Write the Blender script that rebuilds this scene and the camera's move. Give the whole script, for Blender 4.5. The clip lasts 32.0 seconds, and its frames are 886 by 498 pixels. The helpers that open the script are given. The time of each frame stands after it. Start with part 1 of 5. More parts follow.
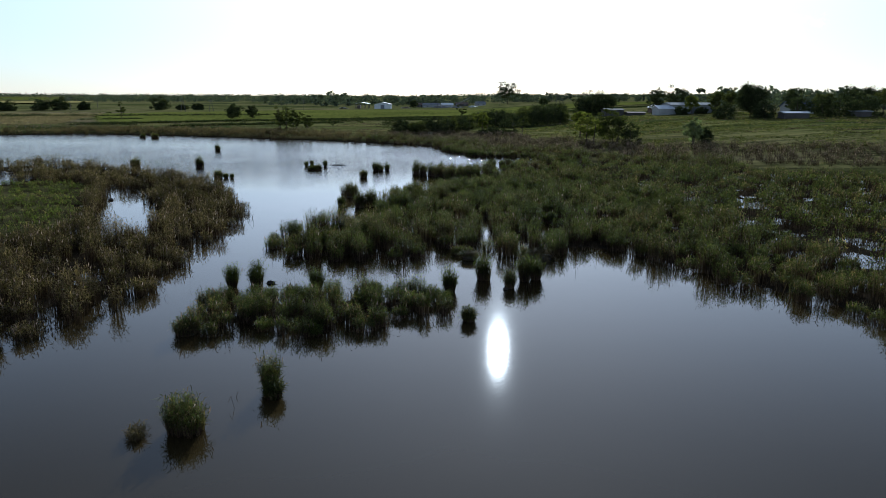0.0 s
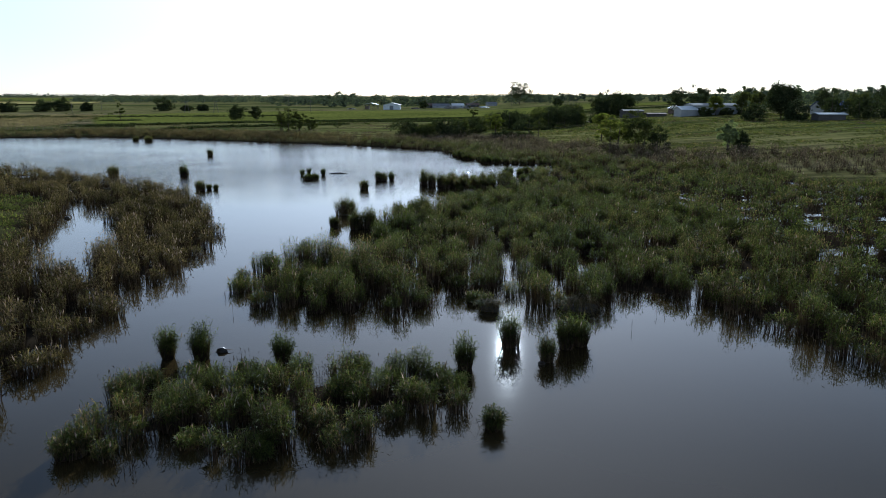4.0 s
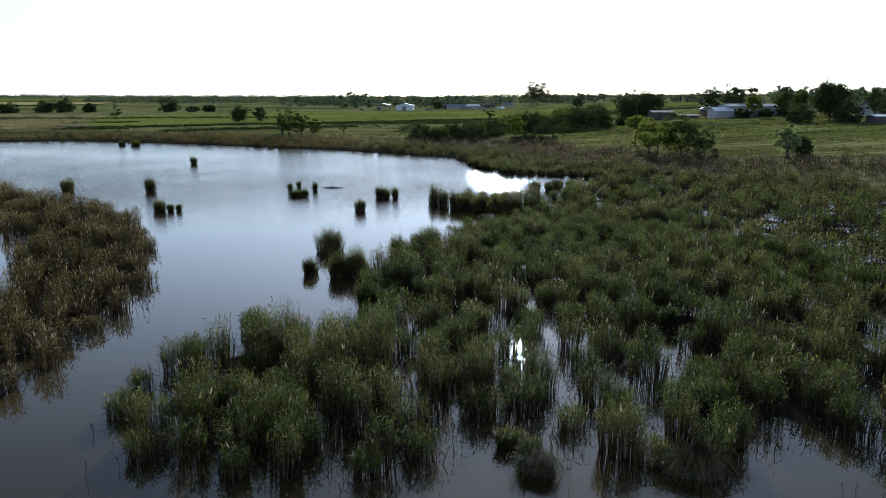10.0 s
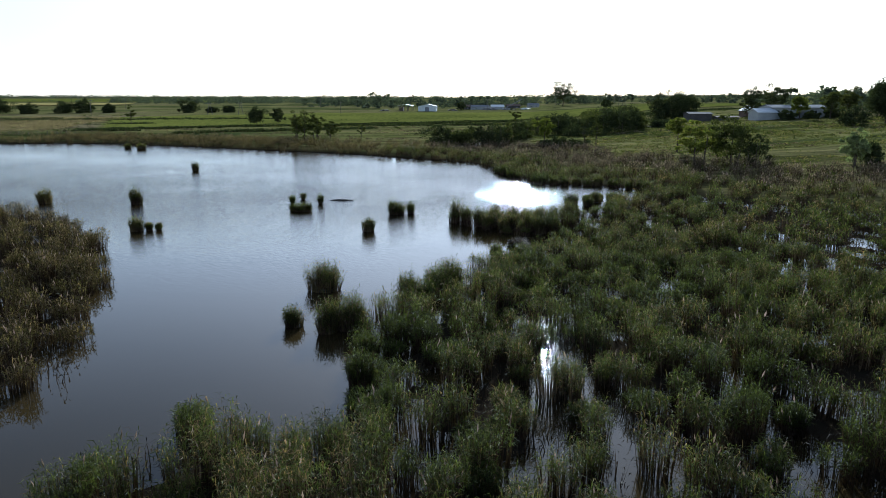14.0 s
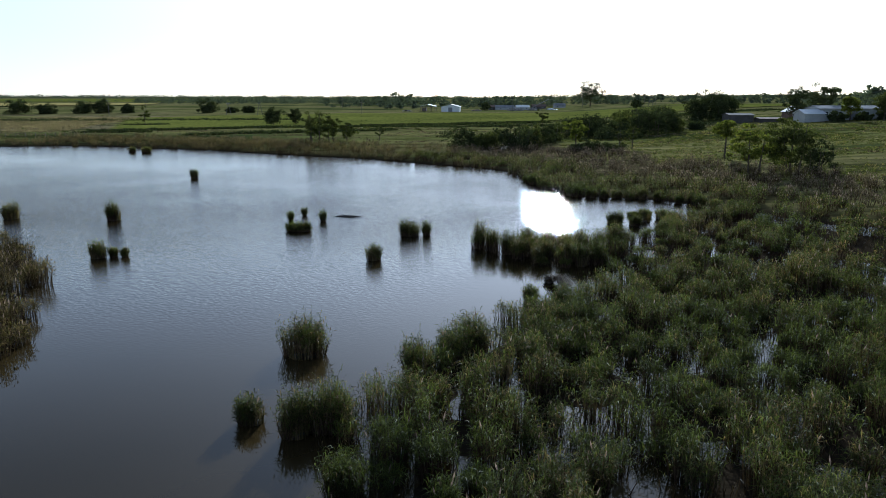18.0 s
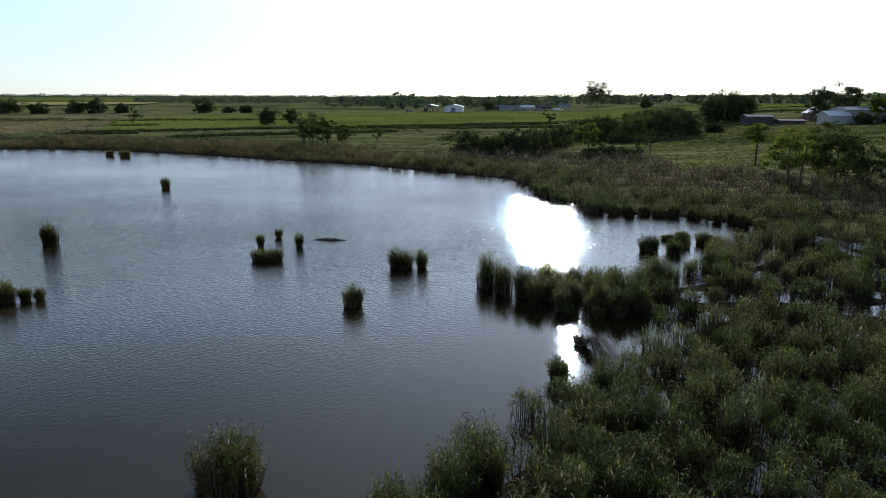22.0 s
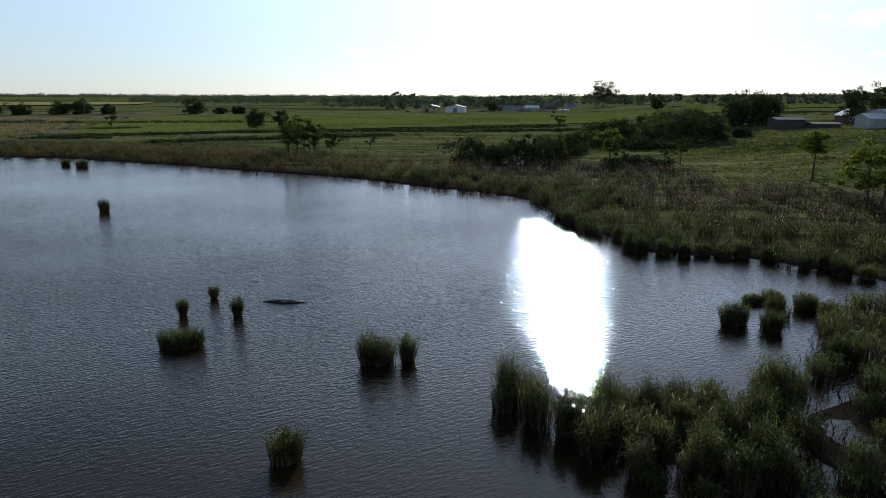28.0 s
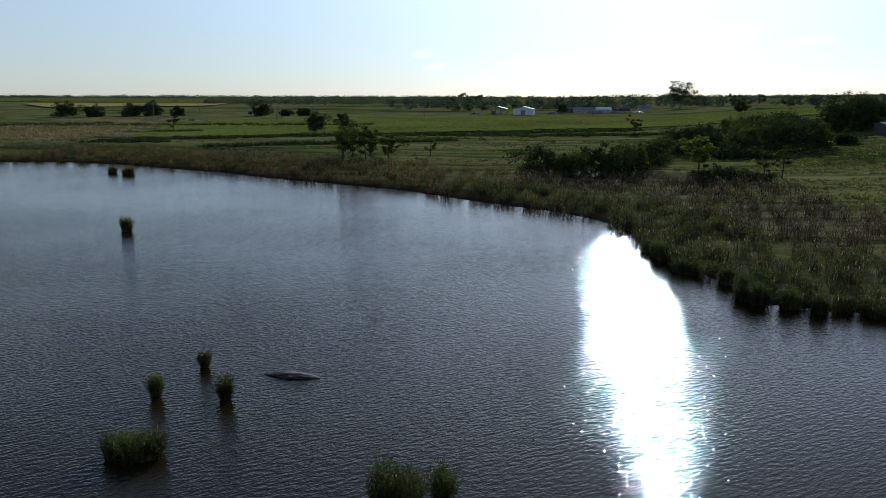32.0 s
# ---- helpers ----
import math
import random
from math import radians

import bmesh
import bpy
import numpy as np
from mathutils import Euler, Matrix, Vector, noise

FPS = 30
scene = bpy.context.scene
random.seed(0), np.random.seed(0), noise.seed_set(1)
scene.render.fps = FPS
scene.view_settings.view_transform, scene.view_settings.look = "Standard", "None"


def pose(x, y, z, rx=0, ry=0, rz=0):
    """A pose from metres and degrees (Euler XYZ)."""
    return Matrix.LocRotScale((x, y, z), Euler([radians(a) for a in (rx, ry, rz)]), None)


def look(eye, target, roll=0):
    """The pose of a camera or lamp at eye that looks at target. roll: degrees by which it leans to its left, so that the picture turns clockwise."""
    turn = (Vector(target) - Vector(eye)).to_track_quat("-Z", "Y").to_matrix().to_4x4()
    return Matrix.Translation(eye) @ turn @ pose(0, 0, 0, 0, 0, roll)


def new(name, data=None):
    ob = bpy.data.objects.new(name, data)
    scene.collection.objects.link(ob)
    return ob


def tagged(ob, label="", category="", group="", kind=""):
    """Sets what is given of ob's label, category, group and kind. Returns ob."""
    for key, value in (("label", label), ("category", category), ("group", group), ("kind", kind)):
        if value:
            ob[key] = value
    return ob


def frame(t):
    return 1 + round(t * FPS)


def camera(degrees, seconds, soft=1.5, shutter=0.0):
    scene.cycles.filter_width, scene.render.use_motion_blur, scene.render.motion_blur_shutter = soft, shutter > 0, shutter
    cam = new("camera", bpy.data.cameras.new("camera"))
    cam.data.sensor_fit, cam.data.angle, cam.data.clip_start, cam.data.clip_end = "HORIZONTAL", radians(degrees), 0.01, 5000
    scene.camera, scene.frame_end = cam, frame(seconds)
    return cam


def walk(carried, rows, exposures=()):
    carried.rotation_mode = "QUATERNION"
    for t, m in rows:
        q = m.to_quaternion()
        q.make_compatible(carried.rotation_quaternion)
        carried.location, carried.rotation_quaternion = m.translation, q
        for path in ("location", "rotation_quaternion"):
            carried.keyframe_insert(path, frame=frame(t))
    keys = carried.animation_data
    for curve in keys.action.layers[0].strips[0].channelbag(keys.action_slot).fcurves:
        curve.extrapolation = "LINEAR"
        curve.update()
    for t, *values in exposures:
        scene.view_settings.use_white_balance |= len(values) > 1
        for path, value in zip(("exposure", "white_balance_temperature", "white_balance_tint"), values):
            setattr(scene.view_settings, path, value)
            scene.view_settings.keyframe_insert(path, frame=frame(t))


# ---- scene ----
cam = camera(64.8, 32.0, soft=0.7)
PATH = [
    (0, (0.924, -10.243, 13.481), (0.9618, -8.2908, 13.05), 0.2),
    (0.5, (0.933, -8.462, 13.495), (0.9622, -6.509, 13.0635), 0.19),
    (1, (0.945, -6.695, 13.506), (0.9702, -4.7422, 13.0748), 0.18),
    (1.5, (0.959, -4.942, 13.515), (0.9821, -2.9896, 13.084), 0.18),
    (2, (0.976, -3.203, 13.522), (0.9913, -1.2503, 13.0912), 0.17),
    (2.5, (0.993, -1.477, 13.527), (1.0034, 0.4765, 13.0966), 0.16),
    (3, (1.012, 0.238, 13.531), (1.0226, 2.1913, 13.1004), 0.15),
    (3.5, (1.031, 1.942, 13.533), (1.0423, 3.8951, 13.1026), 0.14),
    (5.5, (1.105, 8.66, 13.53), (1.0967, 10.6129, 13.0997), 0.11),
    (6, (1.12, 10.318, 13.527), (1.1084, 12.2712, 13.0966), 0.1),
    (6.5, (1.134, 11.969, 13.523), (1.1189, 13.9224, 13.0929), 0.1),
    (7, (1.146, 13.614, 13.519), (1.1274, 15.5669, 13.0886), 0.1),
    (7.5, (1.156, 15.252, 13.514), (1.1358, 17.2053, 13.0839), 0.1),
    (8, (1.163, 16.885, 13.509), (1.14, 18.8383, 13.079), 0.1),
    (8.5, (1.167, 18.513, 13.504), (1.1421, 20.4662, 13.0739), 0.1),
    (9, (1.168, 20.137, 13.499), (1.1411, 22.0896, 13.0687), 0.1),
    (10, (1.16, 23.372, 13.489), (1.1285, 25.3249, 13.0594), 0.1),
    (11, (1.136, 26.594, 13.48), (1.1017, 28.5474, 13.0512), 0.1),
    (12, (1.097, 29.807, 13.474), (1.058, 31.7605, 13.0451), 0.1),
    (12.5, (1.071, 31.411, 13.471), (1.0293, 33.3644, 13.0431), 0.1),
    (13, (1.04, 33.014, 13.47), (0.9878, 34.9667, 13.0419), 0.1),
    (13.5, (1.005, 34.615, 13.469), (0.93, 36.5675, 13.0413), 0.1),
    (14, (0.965, 36.216, 13.47), (0.8684, 38.1673, 13.0417), 0.1),
    (14.5, (0.921, 37.816, 13.471), (0.8015, 39.7664, 13.0432), 0.1),
    (16.5, (0.697, 44.217, 13.489), (0.5355, 46.1644, 13.0612), 0.1),
    (17, (0.629, 45.819, 13.497), (0.466, 47.7653, 13.0692), 0.1),
    (18, (0.48, 49.023, 13.518), (0.3179, 50.9697, 13.0896), 0.1),
    (19, (0.315, 52.231, 13.545), (0.1496, 54.1773, 13.1166), 0.1),
    (20, (0.132, 55.442, 13.579), (-0.0341, 57.3888, 13.1501), 0.12),
    (21, (-0.065, 58.658, 13.62), (-0.2342, 60.6042, 13.1909), 0.15),
    (22, (-0.276, 61.878, 13.669), (-0.4463, 63.8237, 13.2393), 0.18),
    (23, (-0.498, 65.101, 13.726), (-0.6699, 67.0467, 13.2957), 0.2),
    (24, (-0.73, 68.327, 13.791), (-0.9027, 70.2721, 13.3601), 0.2),
    (25, (-0.969, 71.554, 13.864), (-1.1425, 73.499, 13.4328), 0.2),
    (26, (-1.212, 74.781, 13.946), (-1.386, 76.7257, 13.5141), 0.2),
    (26.5, (-1.334, 76.394, 13.99), (-1.5095, 78.3385, 13.5584), 0.19),
    (28.5, (-1.819, 82.834, 14.189), (-1.9943, 84.7795, 13.7575), 0.16),
    (29, (-1.936, 84.44, 14.244), (-2.1124, 86.3855, 13.8127), 0.15),
    (30, (-2.164, 87.645, 14.36), (-2.3404, 89.59, 13.9294), 0.13),
    (31, (-2.379, 90.836, 14.485), (-2.5549, 92.7816, 14.0546), 0.12),
    (31.5, (-2.479, 92.426, 14.55), (-2.7173, 94.365, 14.1204), 0.11),
    (32, (-2.575, 94.012, 14.618), (-2.9348, 95.9315, 14.1882), 0.1),
]
EXPOSURES = [(0, -0.3, 5000, 4), (3, -0.2, 5000, 4), (6, 0.04, 5000, 4), (13, 0.14, 5000, 4), (19, -0.05, 5000, 4), (26, -0.42, 5000, 4), (32, -0.74, 5000, 4)]
walk(cam, [(t, look(e, g, r)) for t, e, g, r in PATH], EXPOSURES)

# ---- light ----
SUN_EL, SUN_AZ = 20.6, 5.9  # degrees; azimuth from +y towards +x
sky_world = bpy.data.worlds.new("sky")
scene.world = sky_world
sky_world.use_nodes = True
wn = sky_world.node_tree
wn.nodes.clear()
w_sky = wn.nodes.new("ShaderNodeTexSky")
w_sky.sky_type = "NISHITA"
w_sky.sun_disc = False
w_sky.sun_elevation = radians(SUN_EL)
w_sky.sun_rotation = radians(SUN_AZ)
w_sky.altitude = 50
w_sky.air_density = 1.0
w_sky.dust_density = 0.15
w_sky.ozone_density = 0.6
w_bg = wn.nodes.new("ShaderNodeBackground")
w_bg.inputs["Strength"].default_value = 0.06
w_out = wn.nodes.new("ShaderNodeOutputWorld")
wn.links.new(w_sky.outputs["Color"], w_bg.inputs["Color"])
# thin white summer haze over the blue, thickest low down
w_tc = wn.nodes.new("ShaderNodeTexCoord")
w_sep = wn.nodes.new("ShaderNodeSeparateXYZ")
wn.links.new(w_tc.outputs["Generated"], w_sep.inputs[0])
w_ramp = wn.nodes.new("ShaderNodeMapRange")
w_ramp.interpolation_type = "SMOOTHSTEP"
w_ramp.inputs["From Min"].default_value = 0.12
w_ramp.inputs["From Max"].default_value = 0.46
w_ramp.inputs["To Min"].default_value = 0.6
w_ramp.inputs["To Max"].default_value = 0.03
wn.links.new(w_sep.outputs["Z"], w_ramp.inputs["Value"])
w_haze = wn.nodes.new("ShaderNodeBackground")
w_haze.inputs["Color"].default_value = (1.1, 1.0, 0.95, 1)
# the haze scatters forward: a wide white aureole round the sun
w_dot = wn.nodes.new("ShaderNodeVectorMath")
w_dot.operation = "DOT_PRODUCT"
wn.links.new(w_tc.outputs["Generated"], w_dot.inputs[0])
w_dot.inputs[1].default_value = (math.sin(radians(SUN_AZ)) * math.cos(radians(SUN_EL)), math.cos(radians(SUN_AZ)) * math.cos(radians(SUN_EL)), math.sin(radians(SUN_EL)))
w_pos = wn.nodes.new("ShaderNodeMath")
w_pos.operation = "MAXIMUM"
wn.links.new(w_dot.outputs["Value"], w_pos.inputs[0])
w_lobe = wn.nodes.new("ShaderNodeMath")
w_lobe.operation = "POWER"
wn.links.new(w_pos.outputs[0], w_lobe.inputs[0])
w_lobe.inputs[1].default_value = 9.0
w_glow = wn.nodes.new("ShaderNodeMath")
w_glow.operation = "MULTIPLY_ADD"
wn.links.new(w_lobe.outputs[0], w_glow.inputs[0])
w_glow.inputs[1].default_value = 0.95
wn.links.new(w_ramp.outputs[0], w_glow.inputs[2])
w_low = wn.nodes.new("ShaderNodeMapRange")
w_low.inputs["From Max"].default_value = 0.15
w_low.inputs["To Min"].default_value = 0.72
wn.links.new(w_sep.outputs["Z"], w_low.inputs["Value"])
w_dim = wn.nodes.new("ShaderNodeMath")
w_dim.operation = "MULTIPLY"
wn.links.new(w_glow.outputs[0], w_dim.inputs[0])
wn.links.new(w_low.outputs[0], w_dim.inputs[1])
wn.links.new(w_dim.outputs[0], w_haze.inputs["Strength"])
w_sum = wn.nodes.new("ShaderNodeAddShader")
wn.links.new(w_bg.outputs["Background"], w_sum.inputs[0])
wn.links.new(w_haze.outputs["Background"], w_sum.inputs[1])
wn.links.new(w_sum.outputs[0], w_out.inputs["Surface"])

sun_data = bpy.data.lights.new("sun", "SUN")
sun_data.energy = 5.0
sun_data.angle = radians(0.53)
sun_data.color = (1.0, 0.93, 0.82)
sun = new("sun", sun_data)
sun_dir = Vector((math.sin(radians(SUN_AZ)) * math.cos(radians(SUN_EL)),
                  math.cos(radians(SUN_AZ)) * math.cos(radians(SUN_EL)), math.sin(radians(SUN_EL))))
sun.matrix_world = look(sun_dir * 300, (0, 0, 0))

rng = np.random.default_rng(7)


# ---- materials ----
def nodes_of(name):
    m = bpy.data.materials.new(name)
    m.use_nodes = True
    nt = m.node_tree
    nt.nodes.clear()
    return m, nt


def link(nt, a, b):
    nt.links.new(a, b)


def noise_node(nt, coord, scale, detail=3.0, rough=0.55):
    n = nt.nodes.new("ShaderNodeTexNoise")
    n.inputs["Scale"].default_value = scale
    n.inputs["Detail"].default_value = detail
    n.inputs["Roughness"].default_value = rough
    if coord is not None:
        link(nt, coord, n.inputs["Vector"])
    return n


def ramp_node(nt, fac, stops):
    r = nt.nodes.new("ShaderNodeValToRGB")
    el = r.color_ramp.elements
    while len(el) < len(stops):
        el.new(0.5)
    for e, (p, c) in zip(el, stops):
        e.position, e.color = p, (*c, 1)
    link(nt, fac, r.inputs["Fac"])
    return r


def mix_node(nt, fac, a, b, mode="MIX"):
    n = nt.nodes.new("ShaderNodeMixRGB")
    n.blend_type = mode
    for sock, v in ((n.inputs["Fac"], fac), (n.inputs["Color1"], a), (n.inputs["Color2"], b)):
        if isinstance(v, (int, float)):
            sock.default_value = v
        elif isinstance(v, tuple):
            sock.default_value = (*v, 1)
        else:
            link(nt, v, sock)
    return n


def math_node(nt, op, a, b=0.0, clamp=False):
    n = nt.nodes.new("ShaderNodeMath")
    n.operation = op
    n.use_clamp = clamp
    for sock, v in zip(n.inputs, (a, b)):
        if isinstance(v, (int, float)):
            sock.default_value = v
        else:
            link(nt, v, sock)
    return n


def place_node(nt):
    return nt.nodes.new("ShaderNodeNewGeometry").outputs["Position"]


def leaf_material(name, dark, light, dry, through_part=0.35, rough=0.2, dry_share=0.1, patch=0.12, gloss=0.004, tint=(1.25, 1.3, 0.6)):
    """Foliage: blades that differ one by one and in patches, and let some light through."""
    m, nt = nodes_of(name)
    geo = nt.nodes.new("ShaderNodeNewGeometry")
    pos = geo.outputs["Position"]
    big = noise_node(nt, pos, patch, 3.0)
    small = noise_node(nt, pos, 1.1, 2.0)
    both = math_node(nt, "MULTIPLY_ADD", small.outputs["Fac"], 0.5)
    link(nt, math_node(nt, "MULTIPLY", geo.outputs["Random Per Island"], 0.5).outputs[0], both.inputs[2])
    both = math_node(nt, "MULTIPLY", math_node(nt, "SUBTRACT", both.outputs[0], 0.22).outputs[0], 1.8, True)
    col = mix_node(nt, both.outputs[0], dark, light)
    dry_a = math_node(nt, "ADD", geo.outputs["Random Per Island"], big.outputs["Fac"])
    dry_f = ramp_node(nt, math_node(nt, "MULTIPLY", dry_a.outputs[0], 0.6).outputs[0],
                      [(0.86 - dry_share, (0, 0, 0)), (0.96 - dry_share, (1, 1, 1))])
    col = mix_node(nt, dry_f.outputs["Color"], col.outputs["Color"], dry)
    mid = noise_node(nt, pos, 0.55, 1.0)
    tone_f = math_node(nt, "MULTIPLY_ADD", mid.outputs["Fac"], 0.6)
    link(nt, math_node(nt, "MULTIPLY", big.outputs["Fac"], 0.4).outputs[0], tone_f.inputs[2])
    tone = ramp_node(nt, tone_f.outputs[0], [(0.34, (0.55, 0.56, 0.6)), (0.66, (1.32, 1.3, 1.15))])
    col = mix_node(nt, 1.0, col.outputs["Color"], tone.outputs["Color"], "MULTIPLY")
    bs = nt.nodes.new("ShaderNodeBsdfDiffuse")
    link(nt, col.outputs["Color"], bs.inputs["Color"])
    bs.inputs["Roughness"].default_value = rough
    tr = nt.nodes.new("ShaderNodeBsdfTranslucent")
    warm = mix_node(nt, 1.0, col.outputs["Color"], tint, "MULTIPLY")
    link(nt, warm.outputs["Color"], tr.inputs["Color"])
    mx = nt.nodes.new("ShaderNodeMixShader")
    mx.inputs["Fac"].default_value = through_part
    link(nt, bs.outputs[0], mx.inputs[1])
    link(nt, tr.outputs[0], mx.inputs[2])
    gl = nt.nodes.new("ShaderNodeBsdfGlossy")
    gl.inputs["Roughness"].default_value = 0.38
    sheen = nt.nodes.new("ShaderNodeMixShader")
    sheen.inputs["Fac"].default_value = gloss
    link(nt, mx.outputs[0], sheen.inputs[1])
    link(nt, gl.outputs[0], sheen.inputs[2])
    out = nt.nodes.new("ShaderNodeOutputMaterial")
    link(nt, sheen.outputs[0], out.inputs["Surface"])
    return m


def plain_material(name, a, b, scale=2.0, rough=0.8, metal=0.0, bump=0.3, bump_scale=20.0, stretch=(1, 1, 1)):
    """A weathered surface with two scales of stain and a fine relief."""
    m, nt = nodes_of(name)
    tc = nt.nodes.new("ShaderNodeTexCoord")
    mp = nt.nodes.new("ShaderNodeMapping")
    mp.inputs["Scale"].default_value = stretch
    link(nt, tc.outputs["Object"], mp.inputs["Vector"])
    n1 = noise_node(nt, mp.outputs[0], scale, 4.0)
    n2 = noise_node(nt, mp.outputs[0], scale * 7, 3.0)
    f = math_node(nt, "MULTIPLY_ADD", n2.outputs["Fac"], 0.4)
    link(nt, math_node(nt, "MULTIPLY", n1.outputs["Fac"], 0.6).outputs[0], f.inputs[2])
    r = ramp_node(nt, f.outputs[0], [(0.3, a), (0.7, b)])
    bs = nt.nodes.new("ShaderNodeBsdfPrincipled")
    link(nt, r.outputs["Color"], bs.inputs["Base Color"])
    bs.inputs["Roughness"].default_value = rough
    bs.inputs["Metallic"].default_value = metal
    bs.inputs["Specular IOR Level"].default_value = 0.5 if rough < 0.6 else 0.12
    bn = noise_node(nt, mp.outputs[0], bump_scale, 3.0)
    bp = nt.nodes.new("ShaderNodeBump")
    bp.inputs["Strength"].default_value = bump
    bp.inputs["Distance"].default_value = 0.03
    link(nt, bn.outputs["Fac"], bp.inputs["Height"])
    link(nt, bp.outputs[0], bs.inputs["Normal"])
    out = nt.nodes.new("ShaderNodeOutputMaterial")
    link(nt, bs.outputs[0], out.inputs["Surface"])
    return m


def water_material():
    m, nt = nodes_of("pond_water")
    pos = place_node(nt)
    sep = nt.nodes.new("ShaderNodeSeparateXYZ")
    link(nt, pos, sep.inputs[0])
    bs = nt.nodes.new("ShaderNodeBsdfPrincipled")
    silt = noise_node(nt, pos, 0.05, 3.0)
    col = ramp_node(nt, silt.outputs["Fac"], [(0.3, (0.03, 0.021, 0.008)), (0.7, (0.042, 0.029, 0.012))])
    # brown silt stirred up in the shallows, clearer and deeper out on the lake
    deep = nt.nodes.new("ShaderNodeMapRange")
    deep.inputs["From Min"].default_value = 84
    deep.inputs["From Max"].default_value = 124
    deep.inputs["To Min"].default_value = 1.1
    deep.inputs["To Max"].default_value = 0.5
    link(nt, sep.outputs["Y"], deep.inputs["Value"])
    col = mix_node(nt, 1.0, col.outputs["Color"], deep.outputs[0], "MULTIPLY")
    link(nt, col.outputs["Color"], bs.inputs["Base Color"])
    bs.inputs["IOR"].default_value = 1.38
    # sheltered creek to the south, breeze on the open lake to the north
    mp = nt.nodes.new("ShaderNodeMapping")
    mp.vector_type = "TEXTURE"
    mp.inputs["Rotation"].default_value = (0, 0, radians(35))
    mp.inputs["Scale"].default_value = (0.9, 0.36, 1.0)
    link(nt, pos, mp.inputs["Vector"])
    wav = noise_node(nt, mp.outputs[0], 1.9, 2.2, 0.55)
    swell = noise_node(nt, pos, 0.35, 2.0)
    gust = noise_node(nt, pos, 0.03, 2.0)
    breeze = nt.nodes.new("ShaderNodeMapRange")
    breeze.interpolation_type = "SMOOTHSTEP"
    breeze.inputs["From Min"].default_value = 78
    breeze.inputs["From Max"].default_value = 122
    breeze.inputs["To Min"].default_value = 0.015
    breeze.inputs["To Max"].default_value = 0.8
    # the reed fringe shelters the bay on its south-east side
    shelter = nt.nodes.new("ShaderNodeMapRange")
    shelter.interpolation_type = "SMOOTHSTEP"
    shelter.inputs["From Min"].default_value = -8
    shelter.inputs["From Max"].default_value = 2
    shelter.inputs["To Max"].default_value = 15
    link(nt, sep.outputs["X"], shelter.inputs["Value"])
    link(nt, math_node(nt, "SUBTRACT", sep.outputs["Y"], shelter.outputs[0]).outputs[0], breeze.inputs["Value"])
    ro = nt.nodes.new("ShaderNodeMapRange")
    ro.inputs["From Min"].default_value = 90
    ro.inputs["From Max"].default_value = 115
    ro.inputs["To Min"].default_value = 0.034
    ro.inputs["To Max"].default_value = 0.018
    link(nt, sep.outputs["Y"], ro.inputs["Value"])
    link(nt, ro.outputs[0], bs.inputs["Roughness"])
    g2 = nt.nodes.new("ShaderNodeMapRange")
    g2.inputs["From Min"].default_value = 0.3
    g2.inputs["From Max"].default_value = 0.7
    g2.inputs["To Min"].default_value = 0.55
    g2.inputs["To Max"].default_value = 1.15
    link(nt, gust.outputs["Fac"], g2.inputs["Value"])
    lee = nt.nodes.new("ShaderNodeMapRange")
    lee.inputs["From Min"].default_value = 142
    lee.inputs["From Max"].default_value = 185
    lee.inputs["To Min"].default_value = 1.0
    lee.inputs["To Max"].default_value = 0.4
    link(nt, sep.outputs["Y"], lee.inputs["Value"])
    stren = math_node(nt, "MULTIPLY", math_node(nt, "MULTIPLY", breeze.outputs[0], lee.outputs[0]).outputs[0], g2.outputs[0])
    h = math_node(nt, "MULTIPLY", wav.outputs["Fac"], stren.outputs[0])
    h2 = math_node(nt, "MULTIPLY", swell.outputs["Fac"], 0.03)
    hh = math_node(nt, "ADD", h.outputs[0], h2.outputs[0])
    bp = nt.nodes.new("ShaderNodeBump")
    bp.inputs["Strength"].default_value = 1.0
    bp.inputs["Distance"].default_value = 0.08
    link(nt, hh.outputs[0], bp.inputs["Height"])
    link(nt, bp.outputs[0], bs.inputs["Normal"])
    out = nt.nodes.new("ShaderNodeOutputMaterial")
    link(nt, bs.outputs[0], out.inputs["Surface"])
    return m


